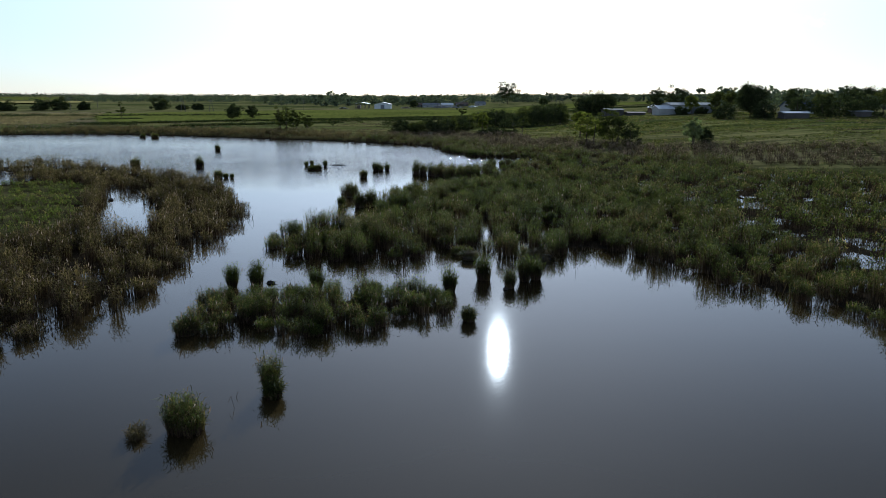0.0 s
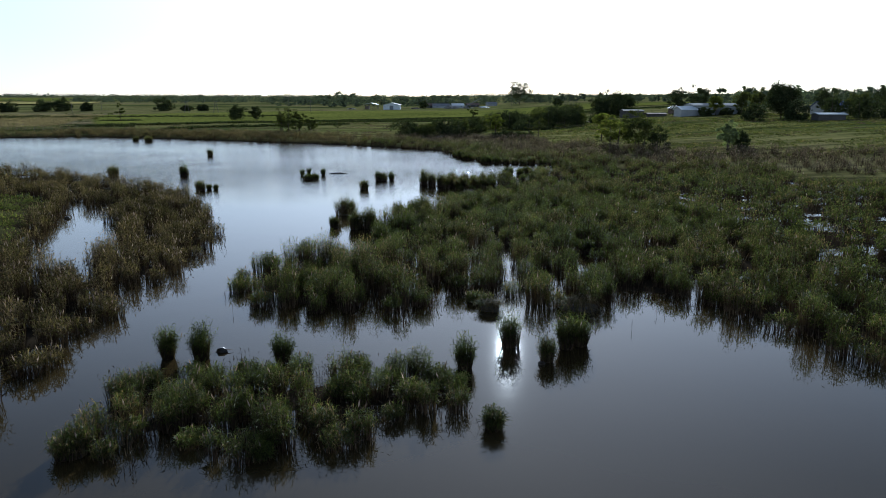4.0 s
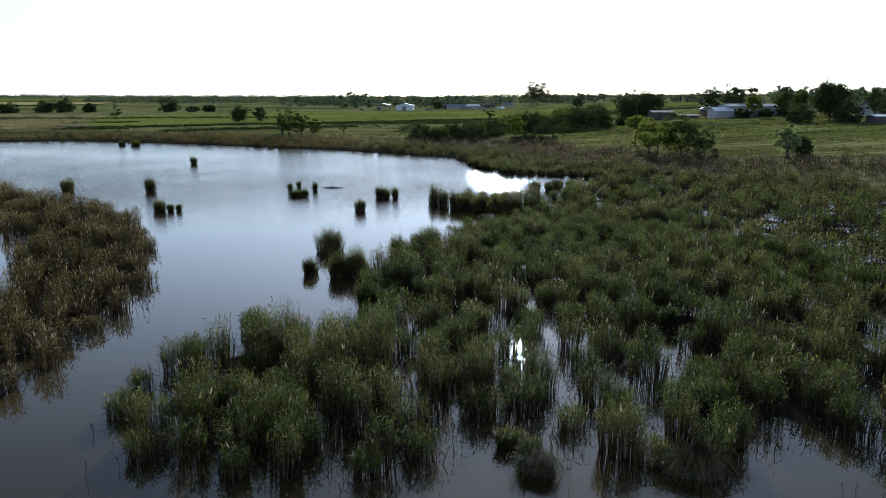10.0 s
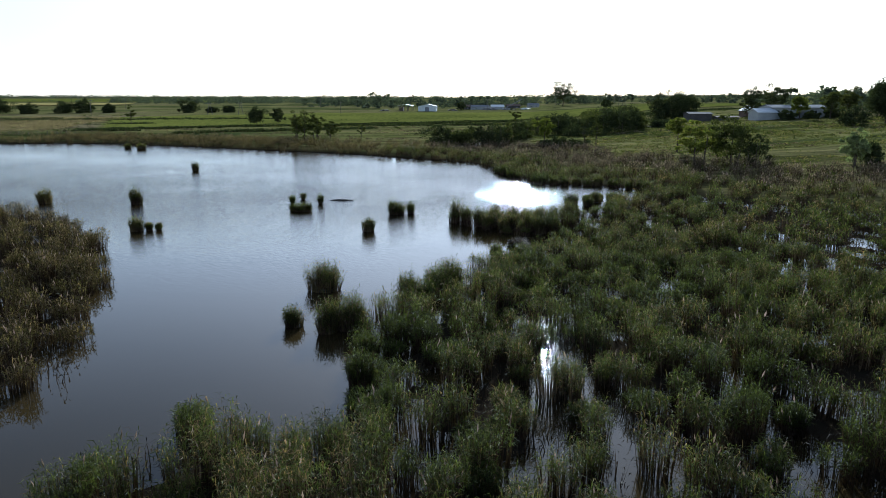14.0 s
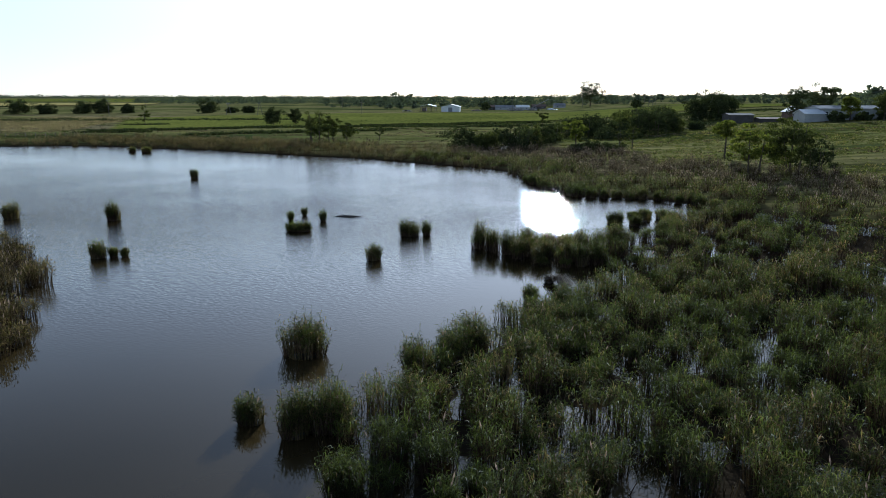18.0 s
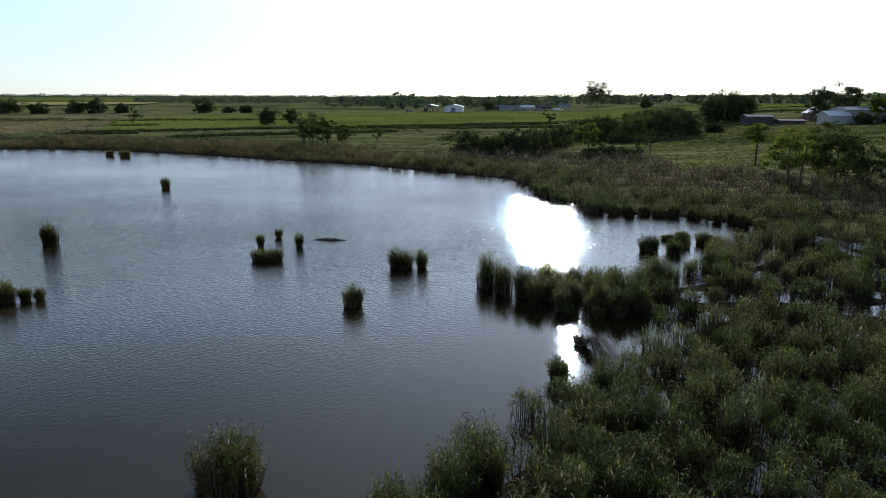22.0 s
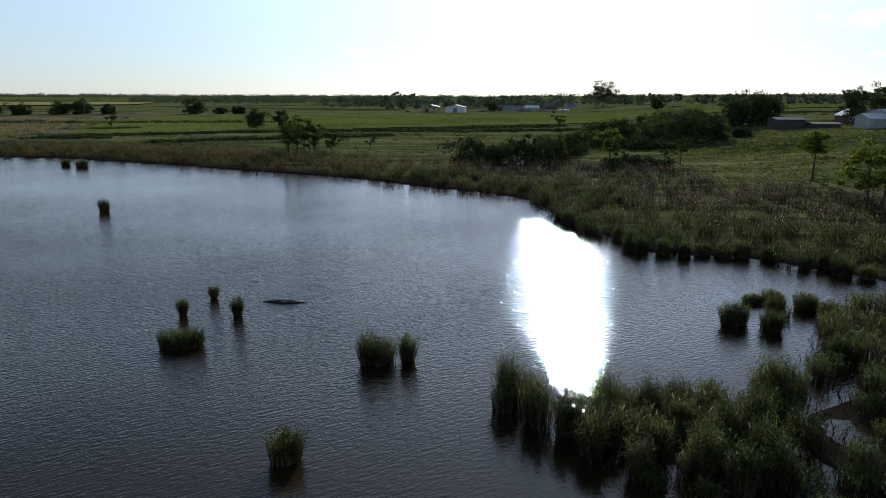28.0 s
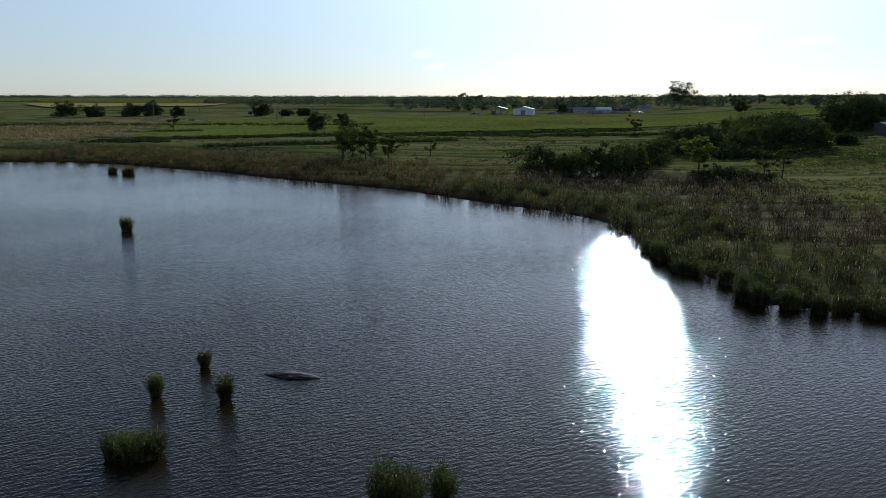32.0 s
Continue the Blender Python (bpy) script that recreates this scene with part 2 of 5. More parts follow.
def ground_material():
    """Meadow turf with drier swards and bare spots; wet mud at the water's level."""
    m, nt = nodes_of("meadow_ground")
    pos = place_node(nt)
    sep = nt.nodes.new("ShaderNodeSeparateXYZ")
    link(nt, pos, sep.inputs[0])
    mp = nt.nodes.new("ShaderNodeMapping")
    mp.inputs["Scale"].default_value = (0.14, 1.0, 1.0)
    link(nt, pos, mp.inputs["Vector"])
    sward = noise_node(nt, mp.outputs[0], 0.022, 5.0, 0.6)
    tuft = noise_node(nt, mp.outputs[0], 0.3, 5.0, 0.7)
    fine = noise_node(nt, pos, 3.0, 3.0)
    broad = noise_node(nt, pos, 0.0075, 3.0)
    both = math_node(nt, "ADD", broad.outputs["Fac"], sward.outputs["Fac"])
    spread = math_node(nt, "MULTIPLY_ADD", both.outputs[0], 2.3)
    spread.inputs[2].default_value = -1.8
    grass = ramp_node(nt, spread.outputs[0], [(0.12, (0.055, 0.066, 0.026)), (0.34, (0.125, 0.128, 0.044)), (0.52, (0.18, 0.165, 0.064)),
                                              (0.72, (0.18, 0.158, 0.07)), (0.95, (0.2, 0.165, 0.095))])
    t2 = ramp_node(nt, tuft.outputs["Fac"], [(0.38, (0.36, 0.4, 0.36)), (0.6, (1.3, 1.3, 1.2))])
    col = mix_node(nt, 1.0, grass.outputs["Color"], t2.outputs["Color"], "MULTIPLY")
    f2 = ramp_node(nt, fine.outputs["Fac"], [(0.3, (0.75, 0.75, 0.75)), (0.7, (1.2, 1.2, 1.2))])
    col = mix_node(nt, 0.7, col.outputs["Color"], f2.outputs["Color"], "MULTIPLY")
    wet = nt.nodes.new("ShaderNodeMapRange")
    wet.inputs["From Min"].default_value = 0.11
    wet.inputs["From Max"].default_value = 0.85
    link(nt, sep.outputs["Z"], wet.inputs["Value"])
    col = mix_node(nt, wet.outputs[0], (0.035, 0.027, 0.018), col.outputs["Color"])
    bs = nt.nodes.new("ShaderNodeBsdfDiffuse")
    link(nt, col.outputs["Color"], bs.inputs["Color"])
    bs.inputs["Roughness"].default_value = 0.0
    bp = nt.nodes.new("ShaderNodeBump")
    bp.inputs["Strength"].default_value = 0.8
    bp.inputs["Distance"].default_value = 0.25
    link(nt, tuft.outputs["Fac"], bp.inputs["Height"])
    link(nt, bp.outputs[0], bs.inputs["Normal"])
    out = nt.nodes.new("ShaderNodeOutputMaterial")
    link(nt, bs.outputs[0], out.inputs["Surface"])
    return m


M_WATER = water_material()
M_GROUND = ground_material()
M_STEM = leaf_material("reed_stem", (0.036, 0.023, 0.018), (0.115, 0.075, 0.052), (0.21, 0.15, 0.1), 0.1, 0.7, 0.12)
M_REED = leaf_material("reed_leaf", (0.032, 0.034, 0.015), (0.175, 0.207, 0.055), (0.28, 0.19, 0.11), 0.48, 0.2, 0.08, gloss=0.007)
M_REED_DRY = leaf_material("old_reed_leaf", (0.052, 0.046, 0.024), (0.205, 0.172, 0.074), (0.26, 0.185, 0.12), 0.4, 0.6, 0.25)
M_BELT = leaf_material("dry_belt_leaf", (0.05, 0.04, 0.034), (0.14, 0.108, 0.09), (0.28, 0.21, 0.175), 0.3, 0.7, 0.2)
M_HAY = leaf_material("dry_reed_grass", (0.15, 0.115, 0.09), (0.29, 0.225, 0.175), (0.34, 0.27, 0.21), 0.4, 0.7, 0.2)
M_PLUME = leaf_material("reed_plume", (0.2, 0.15, 0.115), (0.38, 0.3, 0.24), (0.42, 0.34, 0.28), 0.45, 0.8, 0.2, tint=(1.1, 1.0, 0.9))
M_SEDGE = leaf_material("sedge_leaf", (0.085, 0.11, 0.03), (0.17, 0.19, 0.055), (0.28, 0.23, 0.1), 0.5)
M_TURF = leaf_material("meadow_turf", (0.07, 0.08, 0.03), (0.155, 0.162, 0.055), (0.25, 0.2, 0.11), 0.4, 0.5, 0.12)
# old litter; the shade of the gaps between clumps is put into its colour
M_LITTER = leaf_material("shaded_reed_litter", (0.025, 0.02, 0.013), (0.075, 0.056, 0.036), (0.1, 0.07, 0.045), 0.15, 0.7, 0.1)
M_MUD = plain_material("wet_mud", (0.02, 0.015, 0.01), (0.06, 0.045, 0.03), 1.5, 0.35, 0, 0.8, 6)
M_BARK = plain_material("bark", (0.05, 0.04, 0.03), (0.13, 0.105, 0.08), 3.0, 0.9, 0, 0.9, 12, (1, 1, 0.2))
M_WOOD = plain_material("grey_wood", (0.09, 0.08, 0.07), (0.20, 0.18, 0.15), 2.0, 0.85, 0, 0.5, 15, (1, 1, 0.2))
M_LEAF_DARK = leaf_material("dark_tree_leaf", (0.032, 0.04, 0.022), (0.085, 0.1, 0.045), (0.15, 0.135, 0.07), 0.2, 0.5, 0.02)
M_LEAF_MID = leaf_material("tree_leaf", (0.05, 0.06, 0.022), (0.12, 0.13, 0.045), (0.17, 0.15, 0.07), 0.35, 0.5, 0.04)
M_LEAF_YELLOW = leaf_material("young_tree_leaf", (0.09, 0.11, 0.025), (0.2, 0.21, 0.05), (0.24, 0.21, 0.075), 0.45, 0.5, 0.05)
M_LEAF_SILVER = leaf_material("willow_leaf", (0.134, 0.165, 0.09), (0.283, 0.313, 0.194), (0.299, 0.299, 0.179), 0.45, 0.5, 0.05)
# distance haze is mixed into this base colour: greyer and bluer than leaves
M_LEAF_HAZED = leaf_material("hazed_wood_leaf", (0.075, 0.092, 0.078), (0.135, 0.155, 0.128), (0.14, 0.15, 0.1), 0.25, 0.7, 0.03, 0.01)
M_FIELD = leaf_material("young_crop", (0.15, 0.165, 0.034), (0.21, 0.215, 0.05), (0.23, 0.2, 0.07), 0.02, 0.2, 0.02, 0.02, 0.0)
M_RIPE = leaf_material("ripe_crop", (0.38, 0.31, 0.11), (0.47, 0.39, 0.15), (0.5, 0.4, 0.18), 0.02, 0.2, 0.02, 0.02, 0.0)
M_WHITE = plain_material("white_metal_sheet", (0.60, 0.62, 0.64), (0.78, 0.80, 0.82), 0.6, 0.5, 0, 0.1, 3)
M_GREYROOF = plain_material("grey_sheet_roof", (0.16, 0.165, 0.18), (0.28, 0.285, 0.31), 0.4, 0.7, 0, 0.2, 3)
M_DARKWALL = plain_material("dark_wall", (0.06, 0.055, 0.055), (0.13, 0.12, 0.115), 0.5, 0.9, 0, 0.3, 4)
M_GREYWALL = plain_material("whitewashed_wall", (0.36, 0.36, 0.37), (0.52, 0.52, 0.52), 0.5, 0.9, 0, 0.3, 4)
M_BLUEROOF = plain_material("blue_sheet_roof", (0.03, 0.06, 0.22), (0.06, 0.10, 0.32), 0.4, 0.45, 0, 0.2, 3)
M_REDROOF = plain_material("dull_tile_roof", (0.12, 0.08, 0.065), (0.22, 0.15, 0.12), 0.6, 0.85, 0, 0.4, 5)
M_RUBBLE = plain_material("rubble", (0.16, 0.15, 0.14), (0.38, 0.36, 0.34), 1.0, 0.9, 0, 0.8, 4)
M_GLASS = plain_material("dark_window_glass", (0.02, 0.025, 0.03), (0.04, 0.045, 0.05), 1.0, 0.08, 0, 0.0)
M_CLAY = plain_material("bare_dirt", (0.14, 0.112, 0.091), (0.21, 0.175, 0.147), 0.3, 0.95, 0, 0.6, 3)


# ---- mesh tools ----
def fast_mesh(name, verts, quads=None, tris=None, quad_mat=None, tri_mat=None, materials=()):
    """A mesh from arrays: quads (n, 4) first, then tris (m, 3)."""
    quads = np.zeros((0, 4), np.int32) if quads is None else quads
    tris = np.zeros((0, 3), np.int32) if tris is None else tris
    me = bpy.data.meshes.new(name)
    me.vertices.add(len(verts))
    me.vertices.foreach_set("co", np.ascontiguousarray(verts, np.float32).ravel())
    loops = np.concatenate([quads.ravel(), tris.ravel()]).astype(np.int32)
    me.loops.add(len(loops))
    me.loops.foreach_set("vertex_index", loops)
    me.polygons.add(len(quads) + len(tris))
    starts = np.concatenate([np.arange(len(quads)) * 4, len(quads) * 4 + np.arange(len(tris)) * 3]).astype(np.int32)
    me.polygons.foreach_set("loop_start", starts)
    mats = np.concatenate([np.zeros(len(quads)) if quad_mat is None else quad_mat,
                           np.zeros(len(tris)) if tri_mat is None else tri_mat]).astype(np.int32)
    me.polygons.foreach_set("material_index", mats)
    for m in materials:
        me.materials.append(m)
    me.update(calc_edges=True)
    return me


def part(name, bm, material, parent=None, label=""):
    """Links a bmesh, or a finished mesh, as one object under a thing or a part."""
    if isinstance(bm, bmesh.types.BMesh):
        me = bpy.data.meshes.new(name)
        bm.to_mesh(me)
        bm.free()
        me.materials.append(material)
    else:
        me = bm
        if material is not None and not len(me.materials):
            me.materials.append(material)
    ob = new(name, me)
    if parent is not None:
        ob.parent = parent
    return tagged(ob, label)


def thing(name, at, label, category, group="", turn=0.0):
    ob = new(name)
    ob.matrix_world = pose(*at, 0, 0, turn)
    return tagged(ob, label, category, group)


def smooth(a):
    a = np.clip(a, 0, 1)
    return a * a * (3 - 2 * a)


def value_noise(x, y, scale, seed=0):
    """Smooth noise over the plan, 0 to 1."""
    x, y = np.asarray(x, float) / scale, np.asarray(y, float) / scale
    xi, yi = np.floor(x).astype(np.int64), np.floor(y).astype(np.int64)
    fx, fy = smooth(x - xi), smooth(y - yi)

    def h(a, b):
        n = (a * 374761393 + b * 668265263 + seed * 974634777) & 0x7FFFFFFF
        n = ((n ^ (n >> 13)) * 1274126177) & 0x7FFFFFFF
        return ((n ^ (n >> 16)) & 0xFFFF) / 65535.0

    return (h(xi, yi) * (1 - fx) + h(xi + 1, yi) * fx) * (1 - fy) + (h(xi, yi + 1) * (1 - fx) + h(xi + 1, yi + 1) * fx) * fy


def inside(px, py, poly):
    px, py = np.asarray(px, float), np.asarray(py, float)
    res = np.zeros(px.shape, bool)
    n = len(poly)
    for i in range(n):
        (x0, y0), (x1, y1) = poly[i], poly[(i + 1) % n]
        if y0 == y1:
            continue
        cross = ((y0 > py) != (y1 > py)) & (px < (x1 - x0) * (py - y0) / (y1 - y0) + x0)
        res ^= cross
    return res


def edge_distance(px, py, poly):
    """Distance to the outline, positive within."""
    px, py = np.asarray(px, float), np.asarray(py, float)
    best = np.full(px.shape, 1e9)
    n = len(poly)
    for i in range(n):
        (x0, y0), (x1, y1) = poly[i], poly[(i + 1) % n]
        dx, dy = x1 - x0, y1 - y0
        t = np.clip(((px - x0) * dx + (py - y0) * dy) / (dx * dx + dy * dy + 1e-9), 0, 1)
        best = np.minimum(best, np.hypot(px - x0 - t * dx, py - y0 - t * dy))
    return np.where(inside(px, py, poly), best, -best)


# ---- plan of the marsh (metres) ----
WET = [(-260, 205), (-175, 218), (-140, 226), (-118, 232), (-100, 230), (-84, 224), (-69, 219), (-56, 212), (-43, 207),
       (-28, 200), (-14, 190), (-4, 184), (1, 178), (3.7, 170), (4.5, 162), (7.5, 154), (11.5, 150.5), (10.5, 146),
       (15, 145), (19, 145), (25, 140), (29, 136), (36, 127), (47, 122), (64, 112), (80, 106), (120, 95), (190, 60),
       (190, -110), (-260, -110)]
BED_EAST = [(-13.5, 51), (-11.8, 47.6), (-8, 46), (-4.6, 45.3), (-2.3, 45), (0, 46.5), (1.4, 48.3), (2.6, 50.2), (4.6, 48.2),
            (8, 47), (10.4, 46.8), (12.2, 48.3), (14.8, 49.5), (17, 48.4), (19, 44.5), (21.5, 40.5), (25.6, 33), (28.5, 29),
            (36, 20), (60, 8), (110, 0), (160, 50), (120, 94), (80, 105), (64, 111), (47, 121), (36, 126), (29, 134),
            (23, 130), (18.5, 127), (17.3, 122), (14.5, 117), (11.5, 114.3), (8.8, 111.0), (9.5, 106), (8.4, 101), (6, 97)]
BED_EAST_SHORE = [(4, 94.3), (2, 92.2), (0.7, 90.5), (0.3, 88), (-1.1, 86.5), (-2.6, 83.5), (-4, 80.5), (-5.2, 77.5),
                  (-6.2, 76.5), (-7.9, 76), (-7.8, 74.2), (-5.3, 74.2), (-4.3, 72), (-4.2, 69), (-3.6, 64.8),
                  (-4.5, 63), (-5.5, 61), (-7.2, 61), (-9, 62.5), (-10.7, 62.8), (-11.4, 59.6), (-12.9, 59.2), (-13.8, 56.5)]
STRIP = [(-2, 110.5), (0, 108), (2, 106.2), (4.5, 104.8), (6.6, 103.8), (9.6, 105.5), (9.4, 111.4), (6.9, 112.9), (4.8, 112.6),
         (3, 111.8), (1, 110.8), (-0.3, 113.0), (-1.8, 113.2)]
BED_EAST = BED_EAST + BED_EAST_SHORE
ISLET = [(-13, 28.5), (-12.4, 27.5), (-10.6, 27.3), (-9.5, 28.8), (-7.4, 27.4), (-6, 27.4), (-4.6, 28.2), (-1.4, 28.4),
         (-0.9, 31), (0.9, 30.8), (2.4, 31.5), (2.3, 34.3), (0.8, 35.8), (-0.8, 36.4), (-3.6, 37), (-6, 36.2), (-7.5, 36.3),
         (-9.2, 37.4), (-11, 36.2), (-13.3, 36), (-14.3, 34.8), (-13.5, 32)]
BED_WEST = [(-22.1, 25.5), (-20.4, 29.4), (-19.1, 32.5), (-18.8, 37), (-19.3, 45), (-20, 50), (-19.4, 56), (-19.3, 64.5),
            (-19.6, 68), (-20.6, 71), (-22.2, 75), (-25, 81.5), (-28, 87.5), (-31, 92.5), (-34, 97.3), (-40, 104.5),
            (-47, 111.5), (-54, 114.5), (-62, 120.5), (-70, 126), (-82, 126), (-110, 124), (-125, 100), (-110, 40), (-70, 5),
            (-40, 5), (-28, 15)]
POOL = [(-27.3, 62.5), (-28.2, 58.5), (-29, 54.5), (-33, 60), (-35, 65), (-41, 79), (-44, 87), (-46, 94), (-42, 88.5), (-39, 83), (-36.5, 81), (-33.3, 76), (-30, 69)]
POOL_FAR = [(-61, 102), (-66, 108), (-100, 110), (-100, 98), (-65, 97)]
CHANNELS = [[(6.1, 49), (7.5, 49), (7.3, 57), (6.4, 67), (5.8, 73), (5.3, 73), (5.7, 64), (6.1, 57)],
            [(9.0, 51.5), (10.4, 51.3), (9.6, 56.5), (8.8, 60.5), (8.0, 60.3), (8.6, 56)],
            [(-5.6, 48.6), (-4.2, 48.8), (-4.5, 51.5), (-5.4, 51.3)], [(12.6, 56), (13.6, 56.5), (12.6, 63), (11.9, 62.5)],
            [(2.2, 52.6), (3.4, 52.4), (3.3, 55.5), (2.5, 55.3)], [(4.4, 95.2), (6.2, 97.4), (8.0, 101.5), (7.0, 102.6), (5.0, 98.5)]]
SEDGE = [(-34.8, 58), (-36.8, 65), (-42.8, 79), (-46.5, 88), (-51, 95), (-60, 95), (-85, 90), (-85, 50), (-50, 51), (-38, 54)]


def ground_height(x, y):
    x, y = np.asarray(x, float), np.asarray(y, float)
    d = -edge_distance(x, y, WET)
    land = 0.18 + 0.35 * smooth(d / 6) + 0.7 * smooth(d / 45) + 1.8 * smooth(d / 380)
    land += 4.6 * smooth((x - 15) / 115) * smooth(d / 70)
    land += (value_noise(x, y, 14, 3) - 0.5) * 0.35 * smooth(d / 20) + (value_noise(x, y, 4, 4) - 0.5) * 0.12 * smooth(d / 8)
    far = np.hypot(x, y)
    land += 16 * smooth((x - 500) / 1500) * smooth((far - 900) / 1500)
    bed = np.maximum.reduce([edge_distance(x, y, p) for p in (BED_EAST, BED_WEST, ISLET, STRIP)])
    for p in (POOL, POOL_FAR, *CHANNELS):
        bed = np.minimum(bed, -edge_distance(x, y, p))
    floor_z = -0.9 + 0.72 * smooth(bed / 1.2 + 0.6) + (0.19 + (value_noise(x, y, 2.2, 5) - 0.5) * 0.2) * smooth((bed - 0.7) / 1.6)
    floor_z += 0.4 * smooth(edge_distance(x, y, SEDGE) / 2.5)
    k = smooth((d + 1.2) / 1.4)
    return floor_z * (1 - k) + land * k


def ground_at(x, y):
    return float(ground_height(np.array([x]), np.array([y]))[0])


def axis(fine0, fine1, step, lo, hi):
    a = list(np.arange(fine0, fine1 + 0.1, step))
    s, v = step, fine1
    while v < hi:
        s *= 1.16
        v += s
        a.append(v)
    s, v = step, fine0
    while v > lo:
        s *= 1.16
        v -= s
        a.insert(0, v)
    return np.array(a)


def build_ground():
    xs, ys = axis(-130, 75, 1.0, -4600, 4600), axis(-5, 240, 1.0, -700, 4700)
    gx, gy = np.meshgrid(xs, ys)
    gz = ground_height(gx.ravel(), gy.ravel())
    v = np.column_stack([gx.ravel(), gy.ravel(), gz])
    nx, ny = len(xs), len(ys)
    i = (np.arange(ny - 1)[:, None] * nx + np.arange(nx - 1)[None, :]).ravel()
    q = np.column_stack([i, i + 1, i + 1 + nx, i + nx])
    me = fast_mesh("ground", v, quads=q, materials=[M_GROUND])
    me.polygons.foreach_set("use_smooth", np.ones(len(q), bool))
    ob = new("ground", me)
    return tagged(ob, "flat green and straw-coloured meadow with muddy pond bed", "ground", kind="structure")


def build_water():
    xs, ys = np.linspace(-300, 200, 26), np.linspace(-115, 236, 26)
    gx, gy = np.meshgrid(xs, ys)
    v = np.column_stack([gx.ravel(), gy.ravel(), np.zeros(gx.size)])
    i = (np.arange(25)[:, None] * 26 + np.arange(25)[None, :]).ravel()
    me = fast_mesh("water", v, quads=np.column_stack([i, i + 1, i + 27, i + 26]), materials=[M_WATER])
    return tagged(new("water", me), "murky brown pond water with fine ripples", "water", kind="structure")


build_ground()
build_water()


# ---- reeds ----
def reed_arrays(base, height, lean_dir, lean, leaves, leaf_len, leaf_w, plume, stem_w=0.014, low=0.22, core=0.0):
    """Stalks with drooping blades. base (n, 3); the rest (n,) or numbers. Gives verts, quads, tris and their materials:
    0 stem, 1 blade, 2 plume. core: the share of stalks wrapped in broad dead leaf sheaths."""
    n = len(base)
    height = height * 0.93
    ld = np.column_stack([np.cos(lean_dir), np.sin(lean_dir), np.zeros(n)])

    def along(s):
        s = np.asarray(s)
        out = base + ld * (lean * height * s ** 1.7)[:, None]
        out[:, 2] += height * s * (1 - 0.12 * lean * s)
        return out

    V, Q, QM, off = [], [], [], 0
    a = rng.uniform(0, 2 * np.pi, n)
    side = np.column_stack([np.cos(a), np.sin(a), np.zeros(n)]) * stem_w
    top = along(np.full(n, 0.97))
    V += [base - side, base + side, top]
    i = np.arange(n)
    T = [np.column_stack([i, i + n, i + 2 * n])]
    TM = [np.zeros(n)]
    off = 3 * n
    c = np.nonzero(rng.random(n) < core)[0]
    if len(c):
        m = len(c)
        ca = rng.uniform(0, 2 * np.pi, m)
        w = np.column_stack([np.cos(ca), np.sin(ca), np.zeros(m)]) * rng.uniform(0.012, 0.036, m)[:, None]
        up = along(rng.uniform(0.45, 0.85, n))[c]
        V += [base[c] - w, base[c] + w, up + w * 0.5, up - w * 0.5]
        k = off + np.arange(m)
        Q.append(np.column_stack([k, k + m, k + 2 * m, k + 3 * m]))
        QM.append(np.zeros(m))
        off += 4 * m
    start_az = rng.uniform(0, 2 * np.pi, n)
    for j in range(leaves):
        s = low + (1 - low) * (j + rng.uniform(0.2, 0.95, n)) / leaves
        s = np.minimum(s, 0.99)
        az = start_az + j * 2.6 + rng.normal(0, 0.5, n)
        L = leaf_len * 1.15 * rng.uniform(0.6, 1.2, n) * (1.1 - 0.35 * np.abs(s - 0.6))
        rise = rng.uniform(0.2, 1.05, n)
        spray = rng.uniform(0.5, 1.15, n)
        out = np.column_stack([np.cos(az), np.sin(az), np.zeros(n)])
        wd = np.column_stack([-np.sin(az), np.cos(az), rng.normal(0, 0.35, n)]) * (leaf_w * 0.66 * rng.uniform(0.7, 1.3, n) / 2)[:, None]
        b = along(s)
        m = b + out * (L * 0.24 * spray)[:, None]
        m[:, 2] += L * 0.5 * rise
        t = b + out * (L * 0.7 * spray)[:, None]
        t[:, 2] += L * (rise * 0.85 - 0.34 * spray)
        V += [b, m + wd, t, m - wd]
        k = off + i
        Q.append(np.column_stack([k, k + n, k + 2 * n, k + 3 * n]))
        QM.append(np.ones(n))
        off += 4 * n
    p = np.nonzero(rng.random(n) < plume)[0]
    if len(p):
        m = len(p)
        d = ld[p] * 0.10 + np.column_stack([np.zeros(m), np.zeros(m), np.full(m, 0.32)])
        c = top[p]
        for turn in (0.0, 1.57):
            w = np.column_stack([np.cos(a[p] + turn), np.sin(a[p] + turn), np.zeros(m)]) * 0.034
            V += [c, c + d * 0.45 + w, c + d * 1.1, c + d * 0.45 - w]
            k = off + np.arange(m)
            Q.append(np.column_stack([k, k + m, k + 2 * m, k + 3 * m]))
            QM.append(np.full(m, 2))
            off += 4 * m
    return np.concatenate(V), np.concatenate(Q), np.concatenate(T), np.concatenate(QM), np.concatenate(TM)


def clumps_in(poly, spacing, holes=(), keep=0.9, seed=1, box=None):
    """Jittered clump centres within an outline."""
    p = np.array(poly)
    x0, y0, x1, y1 = box or (p[:, 0].min(), p[:, 1].min(), p[:, 0].max(), p[:, 1].max())
    gx, gy = np.meshgrid(np.arange(x0, x1, spacing), np.arange(y0, y1, spacing * 0.87))
    gx = gx + (np.arange(gx.shape[0]) % 2)[:, None] * spacing * 0.5
    x = gx.ravel() + rng.uniform(-0.42, 0.42, gx.size) * spacing
    y = gy.ravel() + rng.uniform(-0.42, 0.42, gx.size) * spacing
    ok = inside(x, y, poly) & (rng.random(len(x)) < keep)
    for h in holes:
        ok &= ~inside(x, y, h)
    return x[ok], y[ok]


